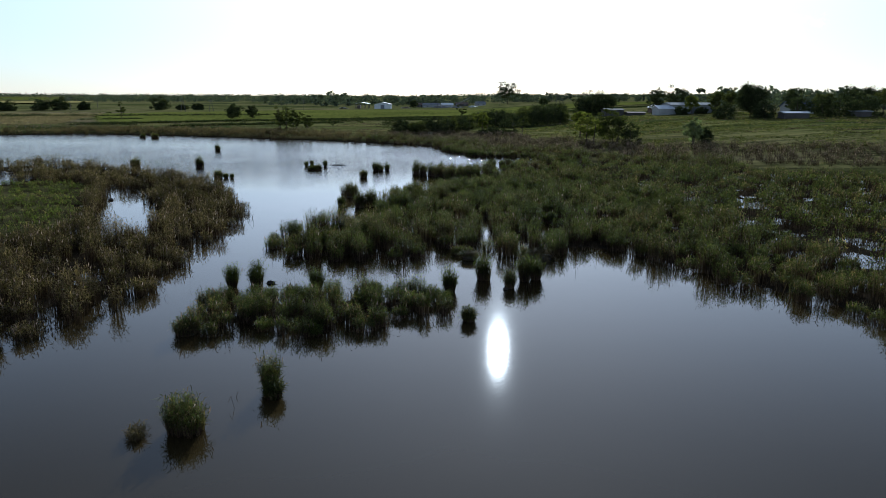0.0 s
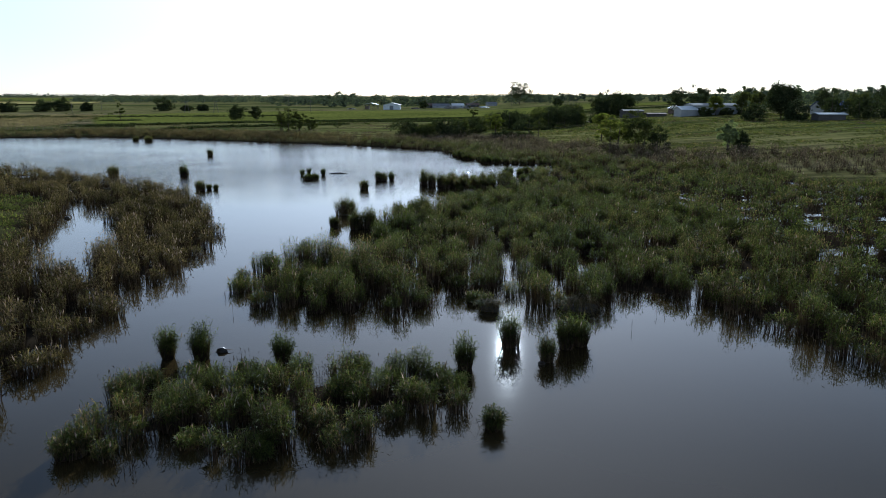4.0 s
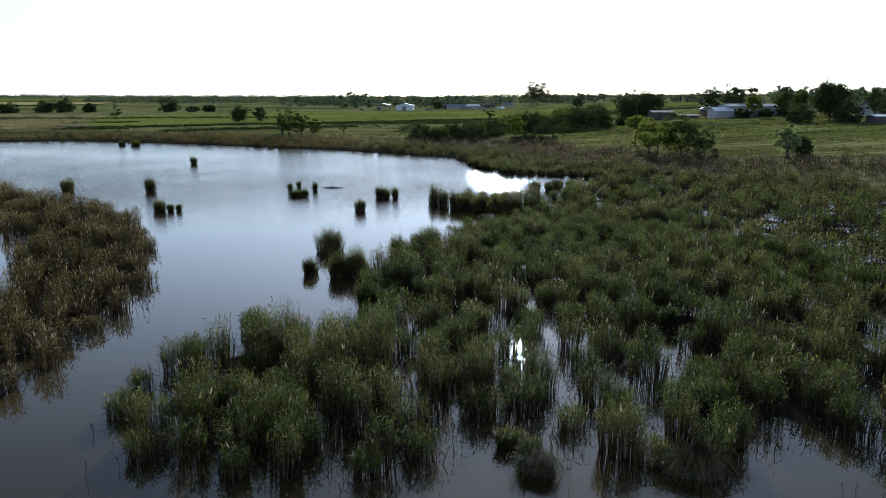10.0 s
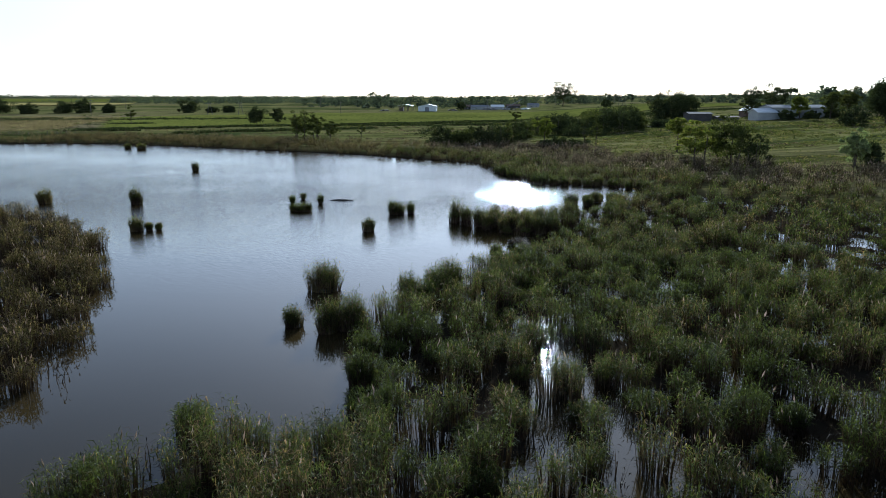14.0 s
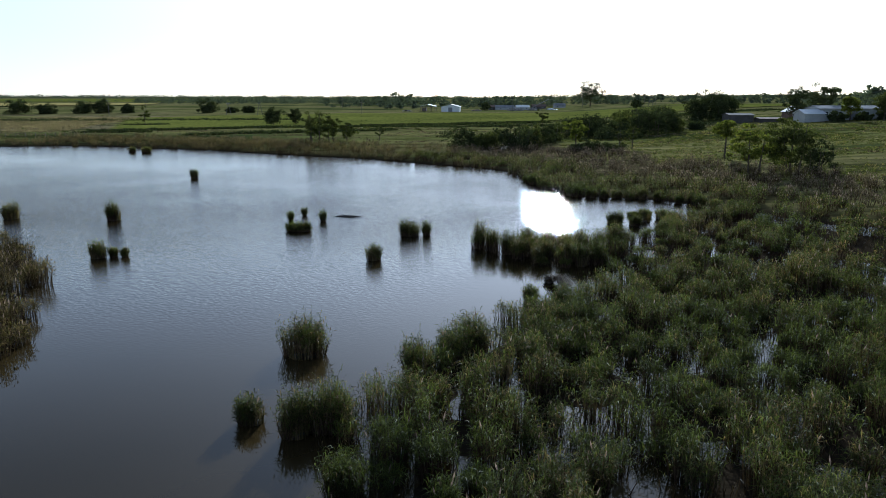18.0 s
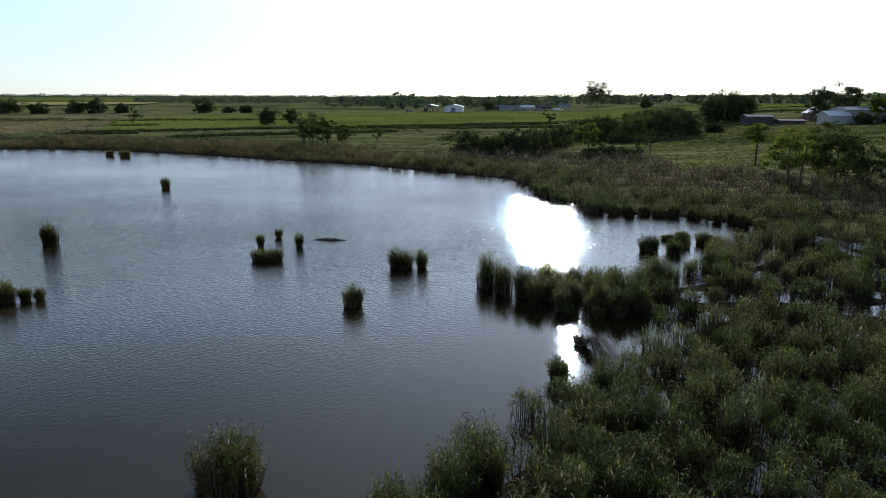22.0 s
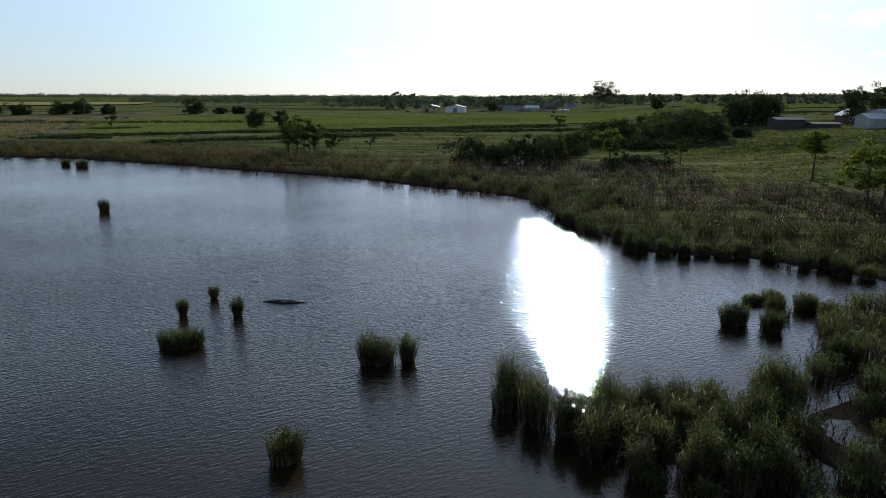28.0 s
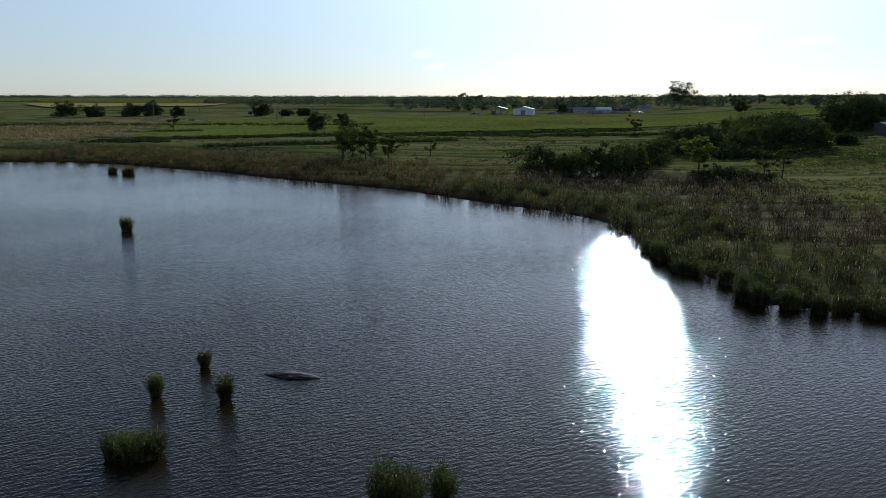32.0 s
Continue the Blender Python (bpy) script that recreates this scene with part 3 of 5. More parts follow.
def reed_stuff(name, x, y, height, radius, stalks, leaves, leaf_len, leaf_w, plume, materials, label, lean=(0.08, 0.3),
               category="reed bed", z=None, core=0.8, low=0.6):
    """One mass of reeds grown from clump centres (x, y); height and stalks per clump."""
    stalks = np.maximum(1, np.round(stalks)).astype(int)
    idx = np.repeat(np.arange(len(x)), stalks)
    n = len(idx)
    r = np.sqrt(rng.random(n)) * (radius[idx] if np.ndim(radius) else radius)
    a = rng.uniform(0, 2 * np.pi, n)
    bx, by = x[idx] + r * np.cos(a), y[idx] + r * np.sin(a)
    bz = np.maximum(ground_height(bx, by), -0.25) - 0.03 if z is None else np.full(n, z)
    rel = r / (radius[idx] if np.ndim(radius) else radius)
    h = height[idx] * (1.06 - 0.3 * rel ** 2) * (0.55 + 0.55 * rng.random(n) ** 0.7) - np.minimum(bz, 0)
    ln = lean[0] + (lean[1] - lean[0]) * rel * rng.uniform(0.5, 1.2, n)
    v, q, t, qm, tm = reed_arrays(np.column_stack([bx, by, bz]), h, a + rng.normal(0, 0.6, n), ln, leaves, leaf_len, leaf_w, plume, 0.014,
                                  low * rng.uniform(0.35, 1.1, len(x))[idx], core)
    return tagged(new(name, fast_mesh(name, v, q, t, qm, tm, materials)), label, category, kind="stuff")


GREEN, OLD, BELT, LOW = [M_STEM, M_REED, M_PLUME], [M_STEM, M_REED_DRY, M_PLUME], [M_STEM, M_BELT, M_PLUME], [M_STEM, M_SEDGE, M_PLUME]



def bed_height(x, y, mean, spread):
    return mean + spread * (value_noise(x, y, 2.6, 11) - 0.5) * 2 + spread * 1.2 * (value_noise(x, y, 9, 12) - 0.5) * 2


def thick(x, y):
    """The reeds stand thinner in the far wings of the marsh."""
    return np.where(np.abs(x) < 0.72 * (y + 14) + 4, 1.0, 0.2)


def grow_bed(name, poly, holes, box, spacing, per_clump, leaves, leaf_len, leaf_w, mean, materials, label, plume=0.05, spread=0.3, keep=0.95, fill=6, under=None):
    """Column-like clumps with dark gaps, and short old stalks between them."""
    x, y = clumps_in(poly, spacing, holes, keep, box=box)
    gap = value_noise(x, y, 4.5, 21) * 0.55 + value_noise(x, y, 1.7, 22) * 0.45
    edge = edge_distance(x, y, poly)
    ok = (gap > 0.2) & ((edge < 2.0) | (gap > 0.25))
    x, y, edge = x[ok], y[ok], edge[ok]
    h = bed_height(x, y, mean, spread) * (0.7 + 0.3 * smooth(edge / 2.2)) * rng.uniform(0.42, 1.26, len(x))
    r = spacing * rng.uniform(0.2, 0.43, len(x))
    ob = reed_stuff(name, x, y, h, r, per_clump * rng.uniform(0.6, 1.2, len(x)) * (r / (0.29 * spacing)) * thick(x, y), leaves, leaf_len, leaf_w, plume,
                    materials, label, (0.03, 0.17))
    if fill:
        fx, fy = clumps_in(poly, spacing * 0.62, holes, 0.85, box=box)
        reed_stuff("reed_litter", fx, fy, rng.uniform(0.4, 1.3, len(fx)), spacing * 0.42, fill * 1.3 * thick(fx, fy), 2 if under is None else 5, leaf_len * 0.9, leaf_w * 1.5, 0.0, [M_STEM, under or M_LITTER, M_PLUME],
                   "short old stalks and litter between the reed clumps", (0.1, 0.6), core=0.9)
    return ob


NEAR_LABEL = "dense green reeds in clumps standing in water"
grow_bed("reed_bed", BED_EAST, CHANNELS, (-15, 44, 14, 72), 2.2, 104, 11, 0.43, 0.037, 2.3, GREEN, NEAR_LABEL, 0.02, 0.32)
grow_bed("reed_bed", BED_EAST, CHANNELS, (-15, 72, 30, 100), 1.85, 62, 9, 0.5, 0.04, 1.95, GREEN, NEAR_LABEL, 0.012, 0.3, fill=8, under=M_REED)
grow_bed("reed_bed", BED_EAST, CHANNELS, (14, 20, 34, 72), 2.25, 84, 8, 0.43, 0.047, 2.15, GREEN, NEAR_LABEL, 0.015, 0.3)
grow_bed("reed_bed", BED_EAST, CHANNELS, (-15, 100, 30, 135), 2.25, 84, 8, 0.43, 0.046, 1.95, GREEN, NEAR_LABEL, 0.012, 0.3)
grow_bed("reed_bed", BED_EAST, (), (30, 60, 82, 127), 2.6, 44, 5, 0.5, 0.095, 2.0, GREEN, NEAR_LABEL, 0.012, 0.32, fill=4)
grow_bed("reed_bed", BED_EAST, (), (34, 5, 82, 60), 2.7, 40, 4, 0.5, 0.10, 2.1, GREEN, NEAR_LABEL, 0.012, 0.32, fill=4)
grow_bed("reed_bed", BED_EAST, (), (82, 0, 160, 106), 2.8, 22, 4, 0.9, 0.15, 1.8, GREEN, NEAR_LABEL, 0.05, 0.3, fill=0)
grow_bed("reed_bed", ISLET, (), None, 1.5, 74, 11, 0.4, 0.036, 1.5, GREEN, "low islet overgrown with bright green reeds", 0.02, 0.3, 0.9)
grow_bed("reed_bed", STRIP, (), None, 1.45, 60, 8, 0.42, 0.045, 2.0, GREEN, "fringe of tall reeds between two waters", 0.01, 0.3, 0.9)
WEST_LABEL = "olive reeds mixed with old brown stalks and plumes"
WHOLES = (POOL, POOL_FAR, SEDGE)
grow_bed("reed_bed", BED_WEST, WHOLES, (-34, 15, -15, 100), 2.15, 72, 6, 0.43, 0.066, 2.4, OLD, WEST_LABEL, 0.06, 0.35)
grow_bed("reed_bed", BED_WEST, WHOLES, (-62, 15, -34, 127), 2.3, 52, 5, 0.56, 0.07, 2.1, OLD, WEST_LABEL, 0.06, 0.35)
grow_bed("reed_bed", BED_WEST, WHOLES, (-110, 15, -62, 127), 2.2, 20, 4, 0.75, 0.12, 2.0, OLD, WEST_LABEL, 0.08, 0.35, fill=0)
grow_bed("sedge_patch", SEDGE, (), None, 1.3, 11, 3, 0.5, 0.09, 0.75, LOW, "short bright green sedge on boggy ground", 0.0, 0.12, fill=0)


def belt(name, x, y, height, mats, label, per=14, leaves=4, leaf_len=0.6, leaf_w=0.085, plume=0.2, radius=0.9):
    height = height * rng.uniform(0.55, 1.3, len(x))
    return reed_stuff(name, x, y, height, radius * rng.uniform(0.6, 1.0, len(x)), per * rng.uniform(0.7, 1.4, len(x)), leaves + 1, leaf_len * 0.95, leaf_w * 1.1, plume, mats, label, category="reed belt", core=0.7, low=0.26)


def shore_points(x0, x1, y0, y1, spacing, dmin, dmax, keep=0.9):
    gx, gy = np.meshgrid(np.arange(x0, x1, spacing), np.arange(y0, y1, spacing))
    x = gx.ravel() + rng.uniform(-0.45, 0.45, gx.size) * spacing
    y = gy.ravel() + rng.uniform(-0.45, 0.45, gx.size) * spacing
    d = -edge_distance(x, y, WET)
    wobble = (value_noise(x, y, 12, 31) - 0.5) * 8
    ok = (d > dmin) & (d + wobble < dmax) & (rng.random(len(x)) < keep)
    return x[ok], y[ok]


# green fringe on the far shore, then old pale reeds behind it
def hummocks(x0, x1, y0, y1, spacing, dmin, dmax, mean, per, leaves, leaf_len, leaf_w, plume, mats, label, keep=0.9):
    """Rounded reed clumps of uneven height along the shore, with dark gaps."""
    hx, hy = shore_points(x0, x1, y0, y1, spacing, dmin, dmax, keep)
    hh = mean * rng.uniform(0.5, 1.25, len(hx)) * (0.8 + 0.4 * value_noise(hx, hy, 7, 32))
    hr = spacing * rng.uniform(0.22, 0.42, len(hx))
    return reed_stuff("reed_belt", hx, hy, hh, hr, per * hr / (0.3 * spacing), leaves, leaf_len, leaf_w, plume, mats, label, category="reed belt", low=0.45)


hummocks(-20, 60, 104, 215, 2.2, -0.7, 12, 1.9, 38, 5, 0.45, 0.07, 0.05, GREEN, "green reed hummocks along the far shore")
hummocks(-175, -20, 195, 262, 2.6, -0.7, 13, 1.9, 26, 5, 0.6, 0.1, 0.05, OLD, "dark green reed hummocks along the far shore")
hummocks(-10, 95, 100, 215, 2.1, 9, 34, 1.7, 22, 4, 0.5, 0.085, 0.2, BELT, "purplish brown old reeds with pale plumes", 0.85)
hummocks(-130, -10, 198, 262, 2.3, 10, 25, 1.5, 18, 4, 0.6, 0.11, 0.25, OLD, "pale olive reeds behind the far shore", 0.8)
x, y = shore_points(95, 180, 60, 150, 2.6, 0, 34, 0.8)
belt("reed_belt", x, y, 1.3 + 0.6 * value_noise(x, y, 5, 36), BELT, "purplish brown old reeds with pale plumes", 12, 3, 0.9, 0.14, 0.3, 1.5)


# ---- single clumps in the water ----
def reed_clump(x, y, h, r, label="green reed clump standing alone in the pond", n=None, mats=GREEN, squash=1.0, mound=True, plume=0.006):
    """A vase-shaped clump: bare dark stalks below, a tuft of blades above."""
    root = thing("reed_clump", (x, y, 0.0), label, "reeds", "reed clumps")
    n = n or int(72 + 250 * r)
    rr = np.sqrt(rng.random(n))
    a = rng.uniform(0, 2 * np.pi, n)
    lobes = 1 if r < 0.5 else int(2 + r * 3)
    la, which = rng.uniform(0, 2 * np.pi, lobes), rng.integers(0, lobes, n)
    lr = 0.0 if lobes == 1 else 0.45 * r
    ls = rng.uniform(0.72, 1.06, lobes)[which]
    rs = 0.66 * r if lobes == 1 else 0.4 * r
    b = np.column_stack([lr * np.cos(la)[which] + rr * rs * np.cos(a), (lr * np.sin(la)[which] + rr * rs * np.sin(a)) * squash, np.full(n, -0.3)])
    hh = (h * ls * (1.1 - 0.42 * rr ** 2) * rng.uniform(0.55, 1.0, n)) + 0.3
    v, q, t, qm, tm = reed_arrays(b, hh, a + rng.normal(0, 0.5, n), 0.05 + 0.32 * rr * rng.uniform(0.2, 1.2, n), 9,
                                  0.36 + 0.04 * h, 0.042, plume, 0.015, rng.uniform(0.2, 0.6, n), 0.9)
    for mi, nm, mat in ((0, "stem", mats[0]), (1, "foliage", mats[1]), (2, "plume", mats[2])):
        qs, ts = q[qm == mi], t[tm == mi]
        used, inv = np.unique(np.concatenate([qs.ravel(), ts.ravel()]), return_inverse=True)
        if not len(used):
            continue
        nq = len(qs) * 4
        part(nm, fast_mesh(nm, v[used], inv[:nq].reshape(-1, 4), inv[nq:].reshape(-1, 3), materials=[mat]), None, root)["kind"] = "stuff"
    # old blades hanging round the foot
    n2 = n // 2
    a2 = rng.uniform(0, 2 * np.pi, n2)
    b2 = np.column_stack([0.6 * r * np.cos(a2), 0.6 * r * np.sin(a2) * squash, np.full(n2, -0.2)])
    v, q, t, qm, tm = reed_arrays(b2, h * rng.uniform(0.3, 0.75, n2), a2, np.full(n2, 0.12), 2, 0.5, 0.035, 0.0, 0.016, 0.3, 1.0)
    part("dead_skirt", fast_mesh("dead_skirt", v, q, t, materials=[M_REED_DRY]), None, root, "brown dead stalks round the foot")["kind"] = "stuff"
    if mound:
        bm = bmesh.new()
        bmesh.ops.create_icosphere(bm, subdivisions=2, radius=1.0)
        for vv in bm.verts:
            k = 0.8 + 0.35 * noise.noise(vv.co * 1.7 + Vector((x, y, 0)))
            vv.co = Vector((vv.co.x * r * 0.8 * k, vv.co.y * r * 0.8 * k * squash, vv.co.z * 0.16 * k - 0.05))
        part("root_mound", bm, M_MUD, root, "dark wet root mound")
    return root


CLUMPS = [(-9.0, 16.4, 1.95, 0.95), (-6.55, 20.4, 1.75, 0.36), (-6.2, 19.5, 1.1, 0.42), (5.05, 40.2, 2.05, 0.58), (6.65, 37.9, 1.4, 0.36),
          (7.95, 39.8, 2.5, 0.45), (8.85, 40.2, 1.8, 0.4), (2.35, 36.9, 2.0, 0.42), (3.3, 30.4, 0.9, 0.42), (-11.4, 38.2, 2.15, 0.52),
          (-13.2, 38.3, 1.9, 0.4), (-7.1, 37.8, 1.5, 0.42), (-13.0, 28.2, 1.5, 0.75), (-9.8, 75.6, 1.4, 0.68), (-10.1, 105.6, 1.7, 0.62), (-8.4, 116.4, 1.9, 1.05),
          (-6.8, 116.7, 1.45, 0.4), (-22.5, 123.1, 1.2, 0.24), (-22.1, 127.1, 0.95, 0.22), (-19.0, 123.5, 1.6, 0.28), (-42.2, 122.2, 2.4, 0.9),
          (-33.6, 104.2, 1.75, 0.72), (-32.5, 104.8, 1.0, 0.35), (-31.6, 105.0, 0.85, 0.28), (-50.6, 161.6, 1.8, 0.62), (-89.6, 214.0, 1.6, 0.95),
          (-85.3, 212.4, 1.7, 1.4), (2.6, 94.4, 1.65, 0.48), (-54.0, 121.8, 2.2, 1.0), (12.9, 124.9, 1.7, 0.85), (14.8, 124.0, 1.35, 0.7),
          (17.0, 130.2, 0.9, 0.9), (16.4, 126.8, 1.5, 0.9), (-0.6, 84.6, 2.3, 0.7), (18.6, 128.6, 1.3, 0.9), (19.6, 126.4, 1.4, 1.0), (18.0, 121.6, 1.5, 1.1), (16.9, 119.2, 1.5, 1.0),
          (15.7, 130.0, 0.6, 0.7), (-6.6, 75.3, 2.4, 0.95), (-7.6, 74.6, 2.0, 0.7), (-4.7, 70.2, 2.2, 0.8), (-4.4, 67.2, 2.1, 0.8), (-3.4, 81.5, 2.2, 0.8), (-1.8, 83.3, 2.2, 0.8), (11.2, 113.2, 2.4, 1.2), (4.2, 47.4, 0.9, 0.6), (3.4, 48.6, 0.8, 0.5)]
for cx, cy, ch, cr in CLUMPS:
    reed_clump(cx, cy, ch * 1.1, cr)
FRINGE = [(-1.3, 111.9, 2.4, 0.85), (-0.2, 110.2, 2.0, 0.8), (1.2, 109.0, 1.9, 0.75), (2.6, 108.4, 1.8, 0.85), (1.9, 107.2, 1.7, 0.6), (3.2, 110.6, 2.1, 0.9), (4.5, 107.4, 1.9, 0.9),
          (4.6, 110.8, 2.0, 0.85), (6.0, 106.4, 2.2, 0.95), (5.9, 109.6, 1.8, 0.8), (7.4, 108.5, 2.3, 1.0), (7.2, 105.0, 1.9, 0.8), (8.6, 106.8, 2.1, 0.9), (8.9, 109.9, 2.4, 1.1),
          (6.4, 111.9, 1.6, 0.7), (7.6, 111.4, 1.5, 0.6), (3.6, 106.0, 1.5, 0.55)]
for cx, cy, ch, cr in FRINGE:
    reed_clump(cx, cy, ch * 1.32, cr * 0.66, "tall reed clump in the fringe between two waters", n=int(90 + 130 * cr))
for cx, cy, ch, cr in ((3.6, 84.0, 2.2, 0.9), (3.0, 86.3, 2.0, 0.8), (4.2, 88.2, 2.2, 0.9), (3.4, 90.6, 2.1, 0.85), (4.7, 92.6, 2.0, 0.8), (4.8, 85.8, 2.2, 0.9), (5.4, 90.0, 2.2, 0.9), (2.2, 83.6, 2.1, 0.8),
                       (-5.6, 50.2, 2.2, 0.8), (-7.2, 51.0, 2.3, 0.9), (-8.6, 51.6, 2.0, 0.8)):
    reed_clump(cx, cy, ch, cr, "tall reed clump at the edge of the reed bed")
reed_clump(-9.8, 83.5, 2.6, 1.35, "broad round reed clump standing alone in the pond")
reed_clump(-20.0, 117.6, 1.15, 1.5, "low green tussock with a muddy rim in the pond", squash=0.6)
SHORE = [(4.3, 163), (7.3, 154), (11.2, 150.0), (10.4, 145.6), (15, 144.5), (19, 144.5), (25, 139.5), (29, 135.4)]
for (sx, sy), (ex_, ey_) in zip(SHORE[:-1], SHORE[1:]):
    steps = max(1, round(math.hypot(ex_ - sx, ey_ - sy) / 1.75))
    for k in range(steps):
        f = (k + rng.uniform(0.1, 0.9)) / steps
        reed_clump(sx + (ex_ - sx) * f + rng.normal(0, 0.35), sy + (ey_ - sy) * f + rng.normal(0, 0.35), rng.uniform(1.3, 2.1), rng.uniform(0.55, 0.95),
                   "green reed clump at the edge of the shore", mound=False)
reed_clump(-10.9, 15.9, 0.55, 0.6, "flattened brown reed tuft in the water", mats=OLD, n=60)


# ---- trees and bushes ----
def tube(points, radii, sides=6):
    """A tapering tube along points."""
    v, q = [], []
    for k, (p, r) in enumerate(zip(points, radii)):
        for s in range(sides):
            a = 2 * math.pi * s / sides
            v.append((p[0] + r * math.cos(a), p[1] + r * math.sin(a), p[2]))
        if k:
            for s in range(sides):
                b0, b1 = (k - 1) * sides + s, (k - 1) * sides + (s + 1) % sides
                q.append((b0, b1, b1 + sides, b0 + sides))
    v.append(tuple(points[-1]))
    top = len(points) * sides - sides
    t = [(top + s, top + (s + 1) % sides, len(v) - 1) for s in range(sides)]
    return np.array(v, float), np.array(q, np.int32), np.array(t, np.int32)


def leaf_cloud(centres, radii, per, leaf, flat=0.75):
    """Small tilted leaves (folded diamonds) round each centre."""
    n = len(centres) * per
    c = np.repeat(np.asarray(centres, float), per, axis=0)
    r = np.repeat(np.asarray(radii, float), per)
    d = rng.normal(size=(n, 3))
    d /= np.linalg.norm(d, axis=1)[:, None]
    p = c + d * (r * rng.random(n) ** 0.4)[:, None] * np.array([1, 1, flat])
    u = rng.normal(size=(n, 3))
    u /= np.linalg.norm(u, axis=1)[:, None]
    w = np.cross(u, rng.normal(size=(n, 3)))
    w /= np.linalg.norm(w, axis=1)[:, None] + 1e-9
    s = (leaf * rng.uniform(0.6, 1.3, n))[:, None]
    v = np.concatenate([p - u * s * 0.6, p + w * s * 0.32, p + u * s * 0.6, p - w * s * 0.32])
    i = np.arange(n)
    return v, np.column_stack([i, i + n, i + 2 * n, i + 3 * n])


def tree(x, y, h, w, mat, label, bare=0.3, clusters=46, per=70, leaf=0.30, stems=1, name="tree", category="tree", group="", open_crown=0.0):
    """Trunk, limbs and a crown of leaf clusters with gaps."""
    z = ground_at(x, y)
    bare, per, leaf, w = bare * 0.6, int(per * 1.05), leaf * 1.4, w * 1.15
    root = thing(name, (x, y, z - 0.1), label, category, group)
    cz, rz, rx = h * (bare + (1 - bare) * 0.52), h * (1 - bare) * 0.52, w / 2
    if bare < 0.03:  # leafy down to the ground
        cz, rz = h * 0.38, h * 0.66
    cs, rs = [], []
    phase = rng.uniform(0, 6.28)
    while len(cs) < clusters:
        d = rng.normal(size=3)
        d /= np.linalg.norm(d)
        k = rng.uniform(0.45 + open_crown * 0.3, 0.9)
        az = math.atan2(d[1], d[0])
        lump = 0.86 + 0.22 * math.sin(3 * az + phase) + 0.16 * math.sin(5 * az + 2 * phase + 3 * d[2])
        p = np.array([d[0] * rx * k * lump, d[1] * rx * k * lump, cz + d[2] * rz * k * lump])
        if p[2] < max(h * bare * 0.8, 0.04 * h):
            continue
        cs.append(p)
        rs.append(rx * rng.uniform(0.15, 0.36) * (1 - 0.3 * open_crown))
    v, q = leaf_cloud(cs, rs, per, leaf, 0.56 if open_crown > 0.35 else 0.7)
    part("crown", fast_mesh("crown", v, quads=q, materials=[mat]), None, root)
    for s in range(stems):
        ox, oy = (rng.uniform(-0.22, 0.22) * w, rng.uniform(-0.15, 0.15) * w) if stems > 1 else (0.0, 0.0)
        r0 = 0.018 * h + 0.02
        bend = rng.uniform(-0.04, 0.04, 2) * h
        pts = [(ox, oy, 0), (ox + bend[0] * 0.3, oy + bend[1] * 0.3, h * bare * 0.6), (ox + bend[0], oy + bend[1], h * (bare + 0.15)),
               (ox * 1.3 + bend[0], oy * 1.3, h * 0.86)]
        v, q, t = tube(pts, [r0 * 1.3, r0, r0 * 0.7, r0 * 0.15])
        part("trunk", fast_mesh("trunk", v, q, t, materials=[M_BARK]), None, root)
    for c in cs[: 6 if stems == 1 else 4]:
        b = np.array([0.0, 0.0, min(h * (bare + rng.uniform(0.0, 0.2)), c[2])])
        m = (b + c) / 2 + np.array([0, 0, -0.05 * h * rng.random()])
        v, q, t = tube([b, m, c], [0.009 * h, 0.006 * h, 0.002 * h], 5)
        part("limb", fast_mesh("limb", v, q, t, materials=[M_BARK]), None, root)
    return root


def bush(x, y, h, w, mat=None, label="dark green bush on the meadow", clusters=26, per=60, leaf=0.28):
    return tree(x, y, h * 1.22, w * 1.18, mat or M_LEAF_DARK, label, bare=0.0, clusters=int(clusters * 1.2), per=int(per * 0.85), leaf=leaf, stems=3, name="bush", category="bush")


MEADOW_TREE = "leafy young tree on the meadow by the shore"
tree(-50.0, 238.5, 9.2, 7.6, M_LEAF_MID, MEADOW_TREE, 0.1, 64, 60, 0.26, 3, open_crown=0.4)
tree(-46.2, 240.0, 7.6, 5.6, M_LEAF_MID, MEADOW_TREE, 0.1, 46, 55, 0.26, 2, open_crown=0.4)
tree(-42.2, 240.5, 6.0, 4.2, M_LEAF_MID, MEADOW_TREE, 0.1, 30, 50, 0.26, open_crown=0.5)
tree(-34.0, 246.0, 4.6, 2.6, M_LEAF_MID, "slender small tree with a thin crown", 0.3, 14, 40, 0.24, open_crown=0.9)
tree(-93.0, 333.0, 7.4, 8.4, M_LEAF_DARK, "round dark tree on the meadow", 0.06, 60, 60, 0.34)
tree(-87.0, 344.0, 7.2, 6.4, M_LEAF_DARK, "round dark tree on the meadow", 0.1, 44, 60, 0.34)
tree(17.8, 216.0, 7.4, 5.4, M_LEAF_YELLOW, "yellow-green tree with a forked trunk", 0.5, 40, 50, 0.30, open_crown=0.7)
tree(27.5, 214.0, 5.6, 2.6, M_LEAF_MID, "slender small tree with a thin crown", 0.35, 16, 40, 0.25, open_crown=0.9)
tree(30.5, 215.0, 5.8, 3.2, M_LEAF_MID, "slender small tree with a thin crown", 0.35, 18, 40, 0.25, open_crown=0.9)
tree(43.5, 189.0, 7.8, 5.4, M_LEAF_YELLOW, "yellow-green tree with a bare lower trunk", 0.72, 36, 60, 0.28, open_crown=0.5)
